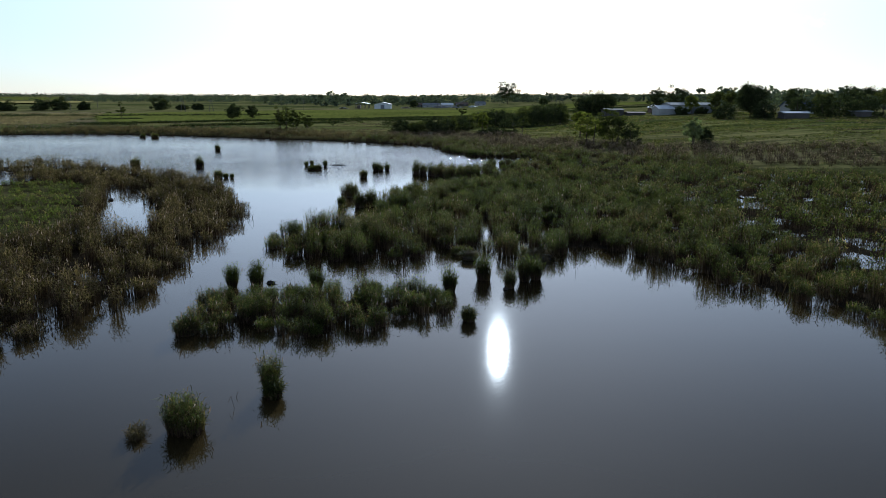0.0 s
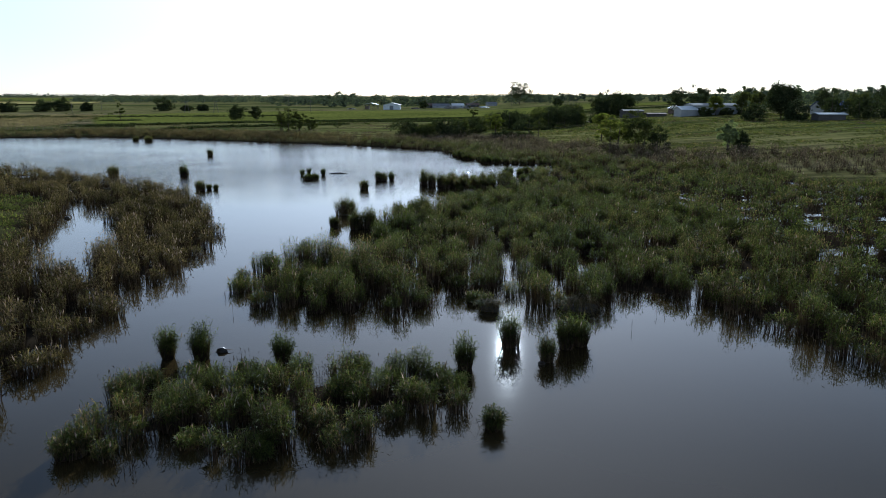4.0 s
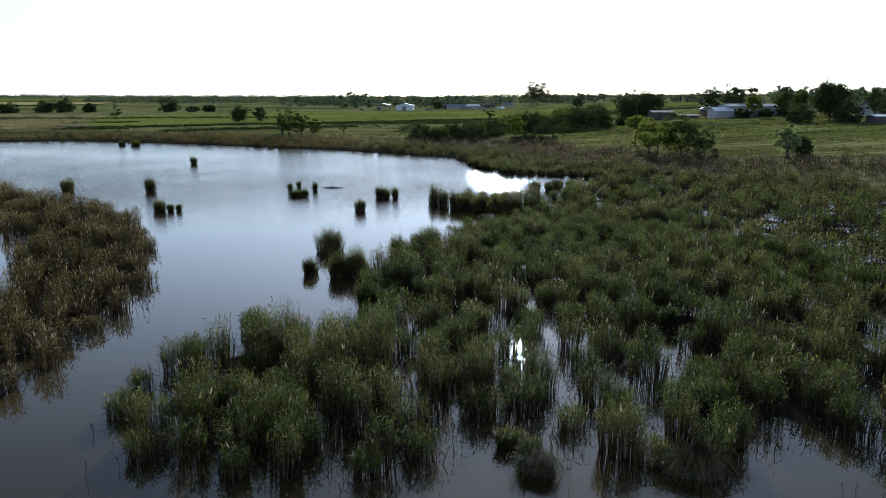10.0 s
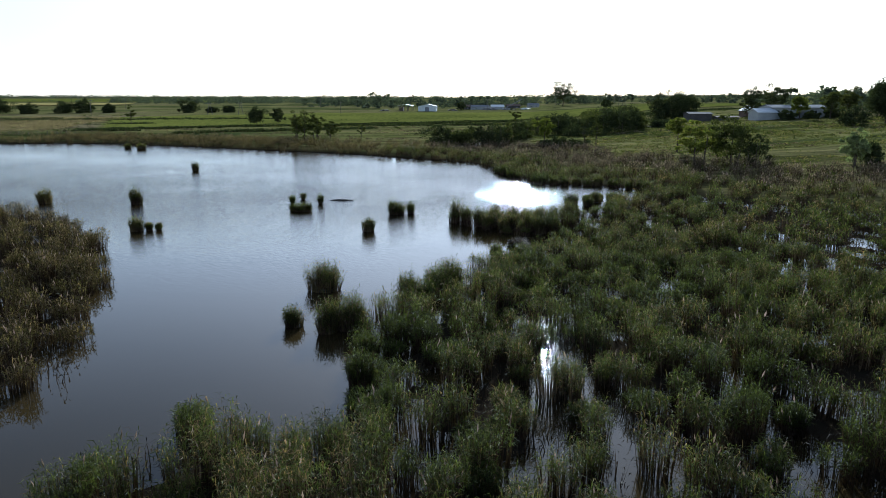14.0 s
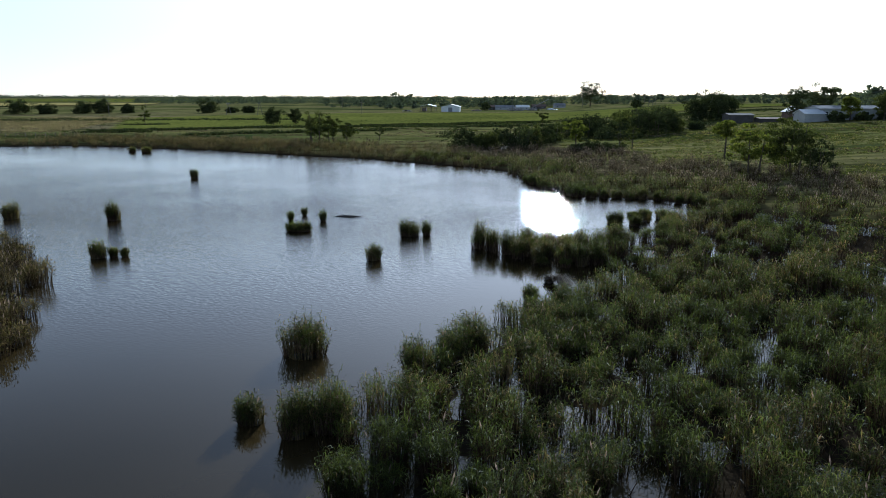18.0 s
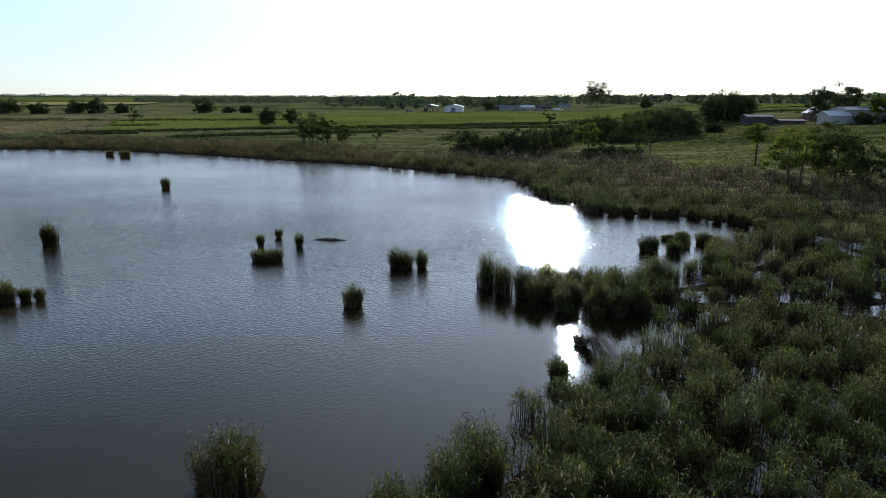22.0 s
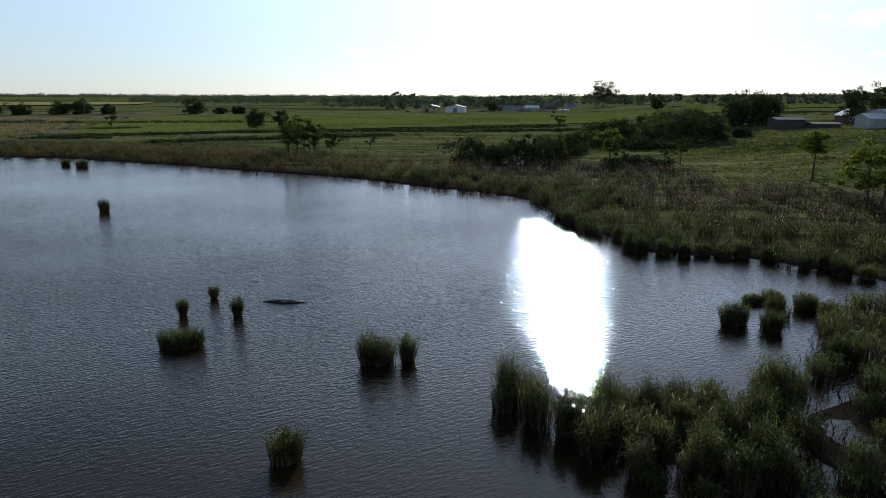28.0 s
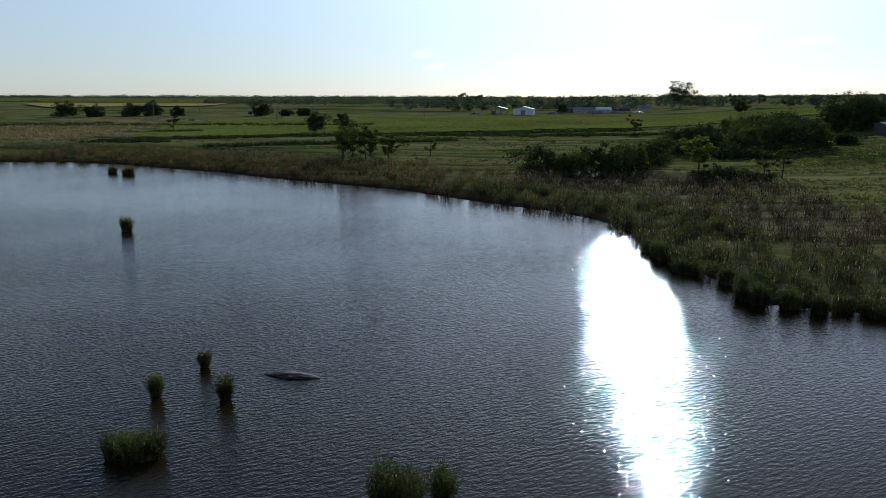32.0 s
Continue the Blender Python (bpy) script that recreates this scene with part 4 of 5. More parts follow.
tree(40.8, 167.0, 7.8, 7.6, M_LEAF_YELLOW, "broad yellow-green tree above the old reeds", 0.2, 54, 70, 0.26, 3, open_crown=0.55)
tree(46.3, 166.0, 9.2, 7.6, M_LEAF_MID, "layered dark green tree above the old reeds", 0.16, 56, 75, 0.27, 2, open_crown=0.45)
bush(51.5, 166.5, 4.0, 4.6)
tree(63.2, 156.0, 6.6, 4.6, M_LEAF_SILVER, "silvery grey-green willow on the meadow", 0.12, 46, 80, 0.24, 2, open_crown=0.2)
bush(66.6, 156.8, 3.0, 3.4)
tree(16.8, 338.0, 7.0, 5.0, M_LEAF_MID, "sparse small tree beyond the bushes", 0.3, 22, 40, 0.32, open_crown=0.9)
tree(78.0, 470.0, 7.4, 7.0, M_LEAF_DARK, "round dark tree on the far meadow", 0.2, 30, 50, 0.5)
tree(71.7, 640.0, 19.5, 22.0, M_LEAF_DARK, "tall broad lone tree on the horizon", 0.3, 80, 70, 0.5, open_crown=0.5)
tree(116.0, 243.0, 12.8, 12.0, M_LEAF_DARK, "huge dark spreading tree by the farm", 0.1, 150, 110, 0.3)
THICKET = [(-8.9, 218.8, 5.0, 7.5), (-5.0, 217.0, 4.3, 4.6), (-2.1, 215.2, 4.7, 5.6), (1.6, 217, 5.8, 5.6), (5.2, 216.5, 5.6, 6.6), (7.7, 222.3, 6.0, 6.0),
           (10.3, 228, 5.4, 6.2), (13.0, 237, 4.6, 5.6), (15.2, 248, 5.2, 6.0), (21.1, 266, 6.6, 8.8), (25.3, 265, 7.2, 7.6), (29.2, 264, 5.2, 6.4), (31.3, 254, 3.2, 8.2),
           (34.2, 262, 5.0, 6.5), (37.6, 268, 6.6, 7.6), (42.1, 267, 7.6, 9.0), (46.2, 267, 7.8, 7.6), (50.9, 271, 7.2, 7.8), (54.2, 273, 6.6, 6.2), (40.5, 290, 6.6, 9.0), (48.5, 296, 7.0, 9.5),
           (31.0, 288, 6.0, 9.0), (57.5, 300, 6.8, 9.5), (49.3, 346, 5.6, 8.6), (55.4, 338, 6.2, 10), (64.7, 344, 6.8, 10), (61.8, 280, 2.8, 6.4)]
for bx, by, bh, bw in THICKET:
    bush(bx, by, bh * 0.86, bw * 0.95, M_LEAF_MID if (bx * 5 + by) % 4 < 1.0 else M_LEAF_DARK, "dense dark bush in the meadow thicket", int(20 + bw * 3), 62, 0.3)
for bx, by, bh, bw in ((18.7, 213.4, 1.5, 5.1), (22.5, 212.8, 1.8, 6.1), (25.8, 210.6, 1.4, 4.4), (36.5, 252.0, 1.6, 5.0)):
    bush(bx, by, bh, bw, M_LEAF_DARK, "low spreading dark bush at the meadow's edge", 30, 55, 0.26)
for bx, by, bh, bw in ((73.0, 322, 10.0, 10.0), (79.5, 326, 11.8, 12.0), (86.0, 330, 10.5, 11.0)):
    tree(bx, by, bh, bw, M_LEAF_DARK, "dense dark tree in a round copse", 0.02, 90, 80, 0.32, 2, group="trees of the copse")
for bx, by, bh, bw in ((104, 279, 2.6, 5.0), (113, 281, 2.2, 5.0), (121, 283, 2.6, 6.0), (103, 235, 5.6, 7.0), (116, 233, 5.0, 8.0), (130, 235, 7.0, 8.5), (138, 234, 6.2, 8.0), (147, 238, 6.6, 9.0), (157, 240, 7.0, 9.0)):
    bush(bx, by, bh, bw, None, "dark rounded bush beside the farmyard", 34, 70, 0.38)
for bx, by, bh, bw, m in ((108, 279, 8.5, 5.5, M_LEAF_YELLOW), (117, 277, 9.5, 6.0, M_LEAF_MID), (125, 282, 10.5, 7.0, M_LEAF_MID), (133, 279, 9.5, 7.0, M_LEAF_DARK),
                          (101, 302, 11.5, 8.0, M_LEAF_DARK), (111, 306, 12.5, 9.0, M_LEAF_DARK), (141, 262, 9.5, 8.0, M_LEAF_DARK), (150, 256, 8.5, 8.0, M_LEAF_MID),
                          (163, 262, 11.0, 10.0, M_LEAF_DARK), (172, 268, 11.5, 10.0, M_LEAF_DARK), (183, 272, 11.5, 11.0, M_LEAF_MID)):
    tree(bx, by, bh, bw, m, "leafy tree over the farm roofs", 0.2, 60, 80, 0.28, open_crown=0.3, group="farm trees")
for bx, by, bh, bw in ((-286, 449, 8.6, 12), (-271, 453, 5.8, 9), (-256, 467, 7.0, 11), (-245, 470, 7.4, 11), (-232, 474, 5.0, 7), (-186, 486, 8.2, 11), (-174, 496, 3.4, 6), (-164, 500, 4.0, 7)):
    tree(bx, by, bh * 1.1, bw * 1.2, M_LEAF_DARK, "round dark tree on the far west meadow", 0.0, 60, 60, 0.5, group="far meadow trees")
tree(-142, 322, 8.4, 4.2, M_LEAF_MID, "thin leaning tree on the meadow", 0.4, 20, 45, 0.34, open_crown=0.8)
tree(-12.0, 575.0, 6.5, 9.0, M_LEAF_DARK, "dark bush-like tree by the far yard", 0.1, 28, 50, 0.6)


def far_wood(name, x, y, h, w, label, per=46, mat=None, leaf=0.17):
    """Distant wood: many uneven crowns in one mass, haze tinted into the leaf colour."""
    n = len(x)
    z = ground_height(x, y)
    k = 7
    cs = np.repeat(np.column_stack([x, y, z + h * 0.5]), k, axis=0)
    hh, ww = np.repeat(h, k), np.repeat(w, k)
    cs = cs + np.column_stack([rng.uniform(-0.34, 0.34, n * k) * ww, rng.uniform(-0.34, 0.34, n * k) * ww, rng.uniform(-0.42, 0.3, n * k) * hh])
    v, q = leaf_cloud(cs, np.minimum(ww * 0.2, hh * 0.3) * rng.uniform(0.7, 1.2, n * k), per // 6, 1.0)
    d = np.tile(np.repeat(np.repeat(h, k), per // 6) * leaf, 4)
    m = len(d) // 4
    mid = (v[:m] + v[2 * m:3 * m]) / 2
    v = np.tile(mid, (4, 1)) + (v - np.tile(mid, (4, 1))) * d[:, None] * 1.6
    return tagged(new(name, fast_mesh(name, v, quads=q, materials=[mat or M_LEAF_HAZED])), label, "woods", kind="stuff")


def scatter(n, x0, x1, y0, y1):
    return rng.uniform(x0, x1, n), rng.uniform(y0, y1, n)


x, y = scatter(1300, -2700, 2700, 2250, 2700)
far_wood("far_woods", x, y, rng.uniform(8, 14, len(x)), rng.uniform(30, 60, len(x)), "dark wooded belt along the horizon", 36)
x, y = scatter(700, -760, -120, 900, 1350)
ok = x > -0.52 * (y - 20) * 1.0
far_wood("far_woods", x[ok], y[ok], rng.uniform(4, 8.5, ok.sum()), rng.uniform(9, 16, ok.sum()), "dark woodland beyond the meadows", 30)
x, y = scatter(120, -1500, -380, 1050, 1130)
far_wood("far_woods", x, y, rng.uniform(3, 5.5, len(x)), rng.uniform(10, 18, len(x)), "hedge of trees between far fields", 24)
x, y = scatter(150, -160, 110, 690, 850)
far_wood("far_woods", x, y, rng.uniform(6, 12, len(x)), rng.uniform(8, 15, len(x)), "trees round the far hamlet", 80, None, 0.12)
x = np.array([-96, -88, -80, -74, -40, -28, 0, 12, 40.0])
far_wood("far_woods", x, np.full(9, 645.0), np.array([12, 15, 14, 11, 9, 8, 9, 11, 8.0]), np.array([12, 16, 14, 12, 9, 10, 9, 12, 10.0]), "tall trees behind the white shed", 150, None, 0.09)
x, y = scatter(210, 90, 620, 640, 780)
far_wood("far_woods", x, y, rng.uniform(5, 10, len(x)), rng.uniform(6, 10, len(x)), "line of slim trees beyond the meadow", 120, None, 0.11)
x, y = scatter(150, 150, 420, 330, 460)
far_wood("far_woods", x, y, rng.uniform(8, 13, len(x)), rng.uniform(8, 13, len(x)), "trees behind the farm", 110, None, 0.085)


# ---- grass, low shrubs, fields ----
def tuft_stuff(name, x, y, h, w, mat, label, blades=9):
    n = len(x)
    idx = np.repeat(np.arange(n), blades)
    m = len(idx)
    a = rng.uniform(0, 2 * np.pi, m)
    r = rng.random(m) ** 0.6
    bx, by = x[idx] + np.cos(a) * r * w[idx] * 0.5, y[idx] + np.sin(a) * r * w[idx] * 0.5
    bz = ground_height(bx, by) - 0.05
    hh = h[idx] * (1.05 - 0.6 * r) * rng.uniform(0.6, 1.1, m)
    sw = 0.16 * w[idx]
    sx, sy = -np.sin(a * 3) * sw, np.cos(a * 3) * sw
    v = np.concatenate([np.column_stack([bx - sx, by - sy, bz]), np.column_stack([bx + sx, by + sy, bz]),
                        np.column_stack([bx + np.cos(a) * 0.25 * w[idx] + sx * 0.5, by + np.sin(a) * 0.25 * w[idx] + sy * 0.5, bz + hh])])
    i = np.arange(m)
    return tagged(new(name, fast_mesh(name, v, tris=np.column_stack([i, i + m, i + 2 * m]), materials=[mat])), label, "grass", kind="stuff")


def meadow_points(n, x0, x1, y0, y1, dmin=8, thresh=0.45, scale=18, seed=41):
    x, y = scatter(n, x0, x1, y0, y1)
    d = -edge_distance(x, y, WET)
    ok = (d > dmin) & (value_noise(x, y * 2.4, scale, seed) * 0.7 + value_noise(x, y, 5, seed + 1) * 0.3 > thresh)
    return x[ok], y[ok]


x, y = meadow_points(20000, -130, 150, 140, 360, 10, 0.48)
tuft_stuff("meadow_grass", x, y, rng.uniform(0.12, 0.34, len(x)), rng.uniform(0.5, 1.3, len(x)), M_TURF, "tufted olive meadow grass", 7)
x, y = meadow_points(16000, 15, 150, 140, 290, 24, 0.42, 9, 61)
tuft_stuff("meadow_grass", x, y, rng.uniform(0.2, 0.6, len(x)), rng.uniform(0.5, 1.6, len(x)), M_TURF, "coarse olive grass tussocks", 6)
x, y = meadow_points(16000, -200, 170, 140, 330, 14, 0.55, 22, 47)
tuft_stuff("dry_grass", x, y, rng.uniform(0.25, 0.6, len(x)), rng.uniform(0.5, 1.4, len(x)), M_BELT, "straw-coloured dry grass tufts", 7)
x, y = meadow_points(2600, -240, 170, 215, 440, 22, 0.66, 26, 53)
tuft_stuff("low_scrub", x, y, rng.uniform(0.5, 1.1, len(x)), rng.uniform(1.2, 3.0, len(x)), M_LEAF_MID, "low dark scrub on the meadow", 14)
t = rng.uniform(0, 1, 900)
tuft_stuff("low_scrub", -135 + 290 * t + rng.normal(0, 2, 900), 286 + 118 * t + 10 * np.sin(9 * t) + rng.normal(0, 2.2, 900), rng.uniform(0.5, 1.3, 900),
           rng.uniform(1.5, 3.5, 900), M_LEAF_DARK, "low dark scrub along the field's edge", 16)
t = rng.uniform(0, 1, 700)
tuft_stuff("low_scrub", -330 + 240 * t, 330 + 60 * t + rng.normal(0, 4, 700), rng.uniform(0.6, 1.6, 700), rng.uniform(2, 4.5, 700), M_LEAF_DARK,
           "low dark scrub along a meadow ditch", 14)
x, y = scatter(9000, -260, -140, 270, 405)
ok = inside(x, y, [(-150, 276), (-158, 305), (-172, 342), (-174, 375), (-187, 400), (-240, 400), (-235, 350), (-190, 285)])
x, y = x[ok], y[ok]
tuft_stuff("dry_grass", x, y, rng.uniform(0.5, 1.1, len(x)), rng.uniform(1.0, 2.2, len(x)), M_HAY, "pinkish brown dry reed-grass on the west meadow", 9)


def field(name, poly, step, lift, mat, label):
    """A crop standing a little above the ground, cut to its outline."""
    p = np.array(poly)
    xs, ys = np.arange(p[:, 0].min(), p[:, 0].max() + step, step), np.arange(p[:, 1].min(), p[:, 1].max() + step, step)
    gx, gy = np.meshgrid(xs, ys)
    nx, ny = gx.shape[1], gx.shape[0]
    z = ground_height(gx.ravel(), gy.ravel()) + lift + rng.uniform(-0.03, 0.03, gx.size)
    v = np.column_stack([gx.ravel(), gy.ravel(), z])
    i = (np.arange(ny - 1)[:, None] * nx + np.arange(nx - 1)[None, :]).ravel()
    mid = v[i] + np.array([step / 2, step / 2, 0])
    i = i[inside(mid[:, 0], mid[:, 1], poly)]
    return tagged(new(name, fast_mesh(name, v, quads=np.column_stack([i, i + 1, i + 1 + nx, i + nx]), materials=[mat])), label, "field", kind="structure")


field("crop_field", [(-140, 294), (-63, 334), (-5, 368), (60, 402), (130, 446), (210, 560), (70, 508), (-100, 486), (-190, 400)], 4, 0.35, M_FIELD,
      "bright green field of young crop")
field("crop_field", [(95, 560), (330, 700), (330, 600), (180, 500)], 8, 0.3, M_FIELD, "bright green field beyond the copse")
field("ripe_field", [(-470, 655), (-373, 767), (-446, 950), (-690, 880)], 8, 1.0, M_RIPE, "pale yellow ripe grain field")
field("crop_field", [(-1500, 1140), (-420, 1140), (-520, 1900), (-2200, 1900)], 30, 0.5, M_FIELD, "green field below the horizon")
for (ax, ay), (bx, by), cnt in (((-240, 352), (-208, 382), 260), ((-140, 276), (-122, 281), 160), ((-150, 322), (-138, 331), 120), ((-60, 322), (20, 366), 420), ((-100, 268), (-40, 300), 260)):
    t = rng.uniform(0, 1, cnt)
    tuft_stuff("low_scrub", ax + (bx - ax) * t + rng.normal(0, 1.5, cnt), ay + (by - ay) * t + rng.normal(0, 2.0, cnt), rng.uniform(0.6, 1.5, cnt), rng.uniform(1.2, 3.0, cnt), M_LEAF_DARK, "low dark scrub in a hollow of the meadow", 14)
field("bare_path", [(-4, 213), (2, 216), (8, 224), (4, 227), (-3, 220)], 1.0, 0.05, M_CLAY, "trodden bare dirt patch by the thicket")
field("bare_path", [(-205, 292), (-172, 285), (-150, 288), (-178, 300)], 3.0, 0.08, M_CLAY, "pale bare dirt strip on the west meadow")


# ---- buildings ----
def box_mesh(x0, x1, y0, y1, z0, z1):
    bm = bmesh.new()
    bmesh.ops.create_cube(bm, size=1.0)
    for v in bm.verts:
        v.co = Vector((x0 + (v.co.x + 0.5) * (x1 - x0), y0 + (v.co.y + 0.5) * (y1 - y0), z0 + (v.co.z + 0.5) * (z1 - z0)))
    return bm


def slope_mesh(x0, y0, x1, y1, z0, z1, length_axis, a0, a1, thick=0.12):
    """One roof plane: from the eaves (first pair) to the ridge (second pair)."""
    bm = bmesh.new()
    if length_axis == "y":
        pts = [(x0, a0, z0), (x0, a1, z0), (x1, a1, z1), (x1, a0, z1)]
    else:
        pts = [(a0, y0, z0), (a1, y0, z0), (a1, y1, z1), (a0, y1, z1)]
    low = [bm.verts.new(p) for p in pts]
    up = [bm.verts.new((p[0], p[1], p[2] + thick)) for p in pts]
    bm.faces.new(low[::-1])
    bm.faces.new(up)
    for k in range(4):
        bm.faces.new((low[k], low[(k + 1) % 4], up[(k + 1) % 4], up[k]))
    bmesh.ops.recalc_face_normals(bm, faces=bm.faces)
    return bm


def gable_mesh(x0, x1, y, z0, z1, depth=0.15):
    bm = bmesh.new()
    f = [bm.verts.new(p) for p in ((x0, y, z0), (x1, y, z0), ((x0 + x1) / 2, y, z1))]
    b = [bm.verts.new((v.co.x, y + depth, v.co.z)) for v in f]
    bm.faces.new(f)
    bm.faces.new(b[::-1])
    for k in range(3):
        bm.faces.new((f[k], b[k], b[(k + 1) % 3], f[(k + 1) % 3]))
    bmesh.ops.recalc_face_normals(bm, faces=bm.faces)
    return bm


def house(name, x, y, w, d, wall, roof, wall_mat, roof_mat, label, turn=0.0, ridge="y", windows=0, door=False, lean_to=False):
    """Walls, two roof planes, gables, windows with frames. ridge: the axis along which the ridge runs."""
    z = ground_at(x, y)
    root = thing(name, (x, y, z - 0.2), label, "building", turn=turn)
    wall += 0.2
    hw, hd, t = w / 2, d / 2, 0.2
    part("wall", box_mesh(-hw, hw, -hd, -hd + t, 0, wall), wall_mat, root)
    part("wall", box_mesh(-hw, hw, hd - t, hd, 0, wall), wall_mat, root)
    part("wall", box_mesh(-hw, -hw + t, -hd + t, hd - t, 0, wall), wall_mat, root)
    part("wall", box_mesh(hw - t, hw, -hd + t, hd - t, 0, wall), wall_mat, root)
    o = 0.4
    if ridge == "y":
        part("roof_slope", slope_mesh(-hw - o, 0, 0, 0, wall - 0.1, wall + roof, "y", -hd - o, hd + o), roof_mat, root)
        part("roof_slope", slope_mesh(hw + o, 0, 0, 0, wall - 0.1, wall + roof, "y", -hd - o, hd + o), roof_mat, root)
        part("gable", gable_mesh(-hw, hw, -hd, wall, wall + roof - 0.1), wall_mat, root)
        part("gable", gable_mesh(-hw, hw, hd - 0.15, wall, wall + roof - 0.1), wall_mat, root)
    else:
        part("roof_slope", slope_mesh(0, -hd - o, 0, 0, wall - 0.1, wall + roof, "x", -hw - o, hw + o), roof_mat, root)
        part("roof_slope", slope_mesh(0, hd + o, 0, 0, wall - 0.1, wall + roof, "x", -hw - o, hw + o), roof_mat, root)
        for gx in (-hw, hw - 0.15):
            g = gable_mesh(-hd, hd, 0, wall, wall + roof - 0.1)
            for v in g.verts:
                v.co = Vector((gx + v.co.y, v.co.x, v.co.z))
            bmesh.ops.recalc_face_normals(g, faces=g.faces)
            part("gable", g, wall_mat, root)
    for k in range(windows):
        wx = -hw + w * (k + 0.5) / windows
        win = part("window", box_mesh(wx - 0.55, wx + 0.55, -hd - 0.04, -hd - 0.005, wall * 0.42, wall * 0.78), M_WHITE, root, "white window frame")
        part("pane", box_mesh(wx - 0.45, wx + 0.45, -hd - 0.055, -hd - 0.045, wall * 0.45, wall * 0.75), M_GLASS, win)
    if door:
        part("door", box_mesh(-hw + w * 0.5 - 1.4, -hw + w * 0.5 + 1.4, -hd - 0.06, -hd - 0.004, 0.05, wall * 0.85), M_GREYROOF, root, "grey sliding door")
    return root


house("shed", -35.3, 546.0, 12.4, 18, 3.4, 1.5, M_WHITE, M_GREYROOF, "white metal shed with a low gabled roof", ridge="y", door=True)
house("long_shed", 112.0, 291.0, 22.0, 9.0, 3.7, 0.8, M_GREYWALL, M_GREYROOF, "long whitewashed farm shed with a pale metal roof", 6, "x", 5, True)
house("annexe", 98.6, 286.0, 6.5, 7.0, 2.6, 1.2, M_GREYWALL, M_WHITE, "small whitewashed annexe of the farm shed", 6, "x")
house("farmhouse", 104.5, 312.0, 6.6, 7.0, 2.3, 1.9, M_REDROOF, M_GREYROOF, "small brick farmhouse with a grey gabled roof", 0, "y", 2)
house("dark_barn", 81.5, 302.0, 8.0, 8.0, 2.6, 0.5, M_DARKWALL, M_DARKWALL, "low dark barn with a flat roof", 0, "x")
house("dark_barn", 90.0, 297.0, 7.5, 6.0, 1.1, 0.3, M_DARKWALL, M_REDROOF, "low dark barn with a dull tile roof", 0, "x")
house("blue_roofed_house", 147.0, 270.0, 9.5, 9.0, 2.8, 2.2, M_GREYWALL, M_BLUEROOF, "farm building with a bright blue metal roof", 0, "x", 2)
house("low_shed", 123.5, 227.0, 8.5, 4.5, 1.9, 0.35, M_DARKWALL, M_WHITE, "low dark shed with a pale sheet roof", 0, "x")
house("low_shed", 152.0, 238.0, 7.5, 4.5, 1.8, 0.3, M_DARKWALL, M_GREYROOF, "low dark shed with a grey sheet roof", 0, "x")
for hx, hy, hw, rm in ((2, 600, 14, M_GREYROOF), (16, 612, 10, M_WHITE), (-6, 606, 8, M_REDROOF), (30, 640, 11, M_REDROOF), (48, 655, 9, M_GREYROOF)):
    house("far_house", hx, hy, hw, 8, 2.0, 1.6, M_DARKWALL if rm is M_REDROOF else M_GREYWALL, rm, "distant low house in the hamlet", 8, "x", 2)


def open_barn(x, y, w, d, h):
    root = thing("open_barn", (x, y, ground_at(x, y) - 0.1), "open hay barn with a pale low roof on posts", "barn")
    for px in (-w / 2, -w / 6, w / 6, w / 2):
        for py in (-d / 2, d / 2):
            part("post", box_mesh(px - 0.15, px + 0.15, py - 0.15, py + 0.15, 0, h), M_WOOD, root)
    part("roof_slope", slope_mesh(-w / 2 - 0.5, 0, 0, 0, h, h + 1.2, "y", -d / 2 - 0.6, d / 2 + 0.6), M_WHITE, root)
    part("roof_slope", slope_mesh(w / 2 + 0.5, 0, 0, 0, h, h + 1.2, "y", -d / 2 - 0.6, d / 2 + 0.6), M_WHITE, root)
    part("beam", box_mesh(-w / 2, w / 2, -d / 2 - 0.1, -d / 2 + 0.1, h - 0.3, h - 0.002), M_WOOD, root)
    part("hay_stack", box_mesh(-w / 2 + 0.6, -w / 6, -1.5, d / 2 - 1, 0, 2.4), M_CLAY, root)
    return root


open_barn(-51.5, 548.0, 10.0, 9.0, 3.5)


def rubble_heap(x, y, w, h, label, mat):
    root = thing("rubble_heap", (x, y, ground_at(x, y) - 0.2), label, "rubble heap")
    bm = bmesh.new()
    bmesh.ops.create_icosphere(bm, subdivisions=3, radius=1.0)
    for v in bm.verts:
        k = 0.75 + 0.5 * noise.noise(v.co * 2.3 + Vector((x, y, 3)))
        v.co = Vector((v.co.x * w / 2 * k, v.co.y * w / 3 * k, max(v.co.z, -0.1) * h * k))
    part("mound", bm, mat, root)
    for k in range(7):
        a = k * 2.4
        bx, by = math.cos(a) * w * 0.4, math.sin(a) * w * 0.28
        s = 0.35 + 0.25 * ((k * 37) % 10) / 10
        b = box_mesh(bx - s, bx + s, by - s * 0.7, by + s * 0.7, 0, s * 1.4)
        bmesh.ops.bevel(b, geom=b.edges[:], offset=0.12, segments=1)
        part("slab", b, M_RUBBLE, root)
    return root


for rx_, ry_, rw_, rh_, rm_ in ((10, 575, 14, 3.0, M_RUBBLE), (-18, 562, 8, 1.6, M_CLAY), (24, 584, 12, 2.0, M_RUBBLE), (37, 590, 9, 1.8, M_WHITE), (-66, 545, 8, 1.6, M_MUD), (58, 286, 8, 1.0, M_CLAY)):
    rubble_heap(rx_, ry_, rw_, rh_, "heap of pale rubble and slabs", rm_)


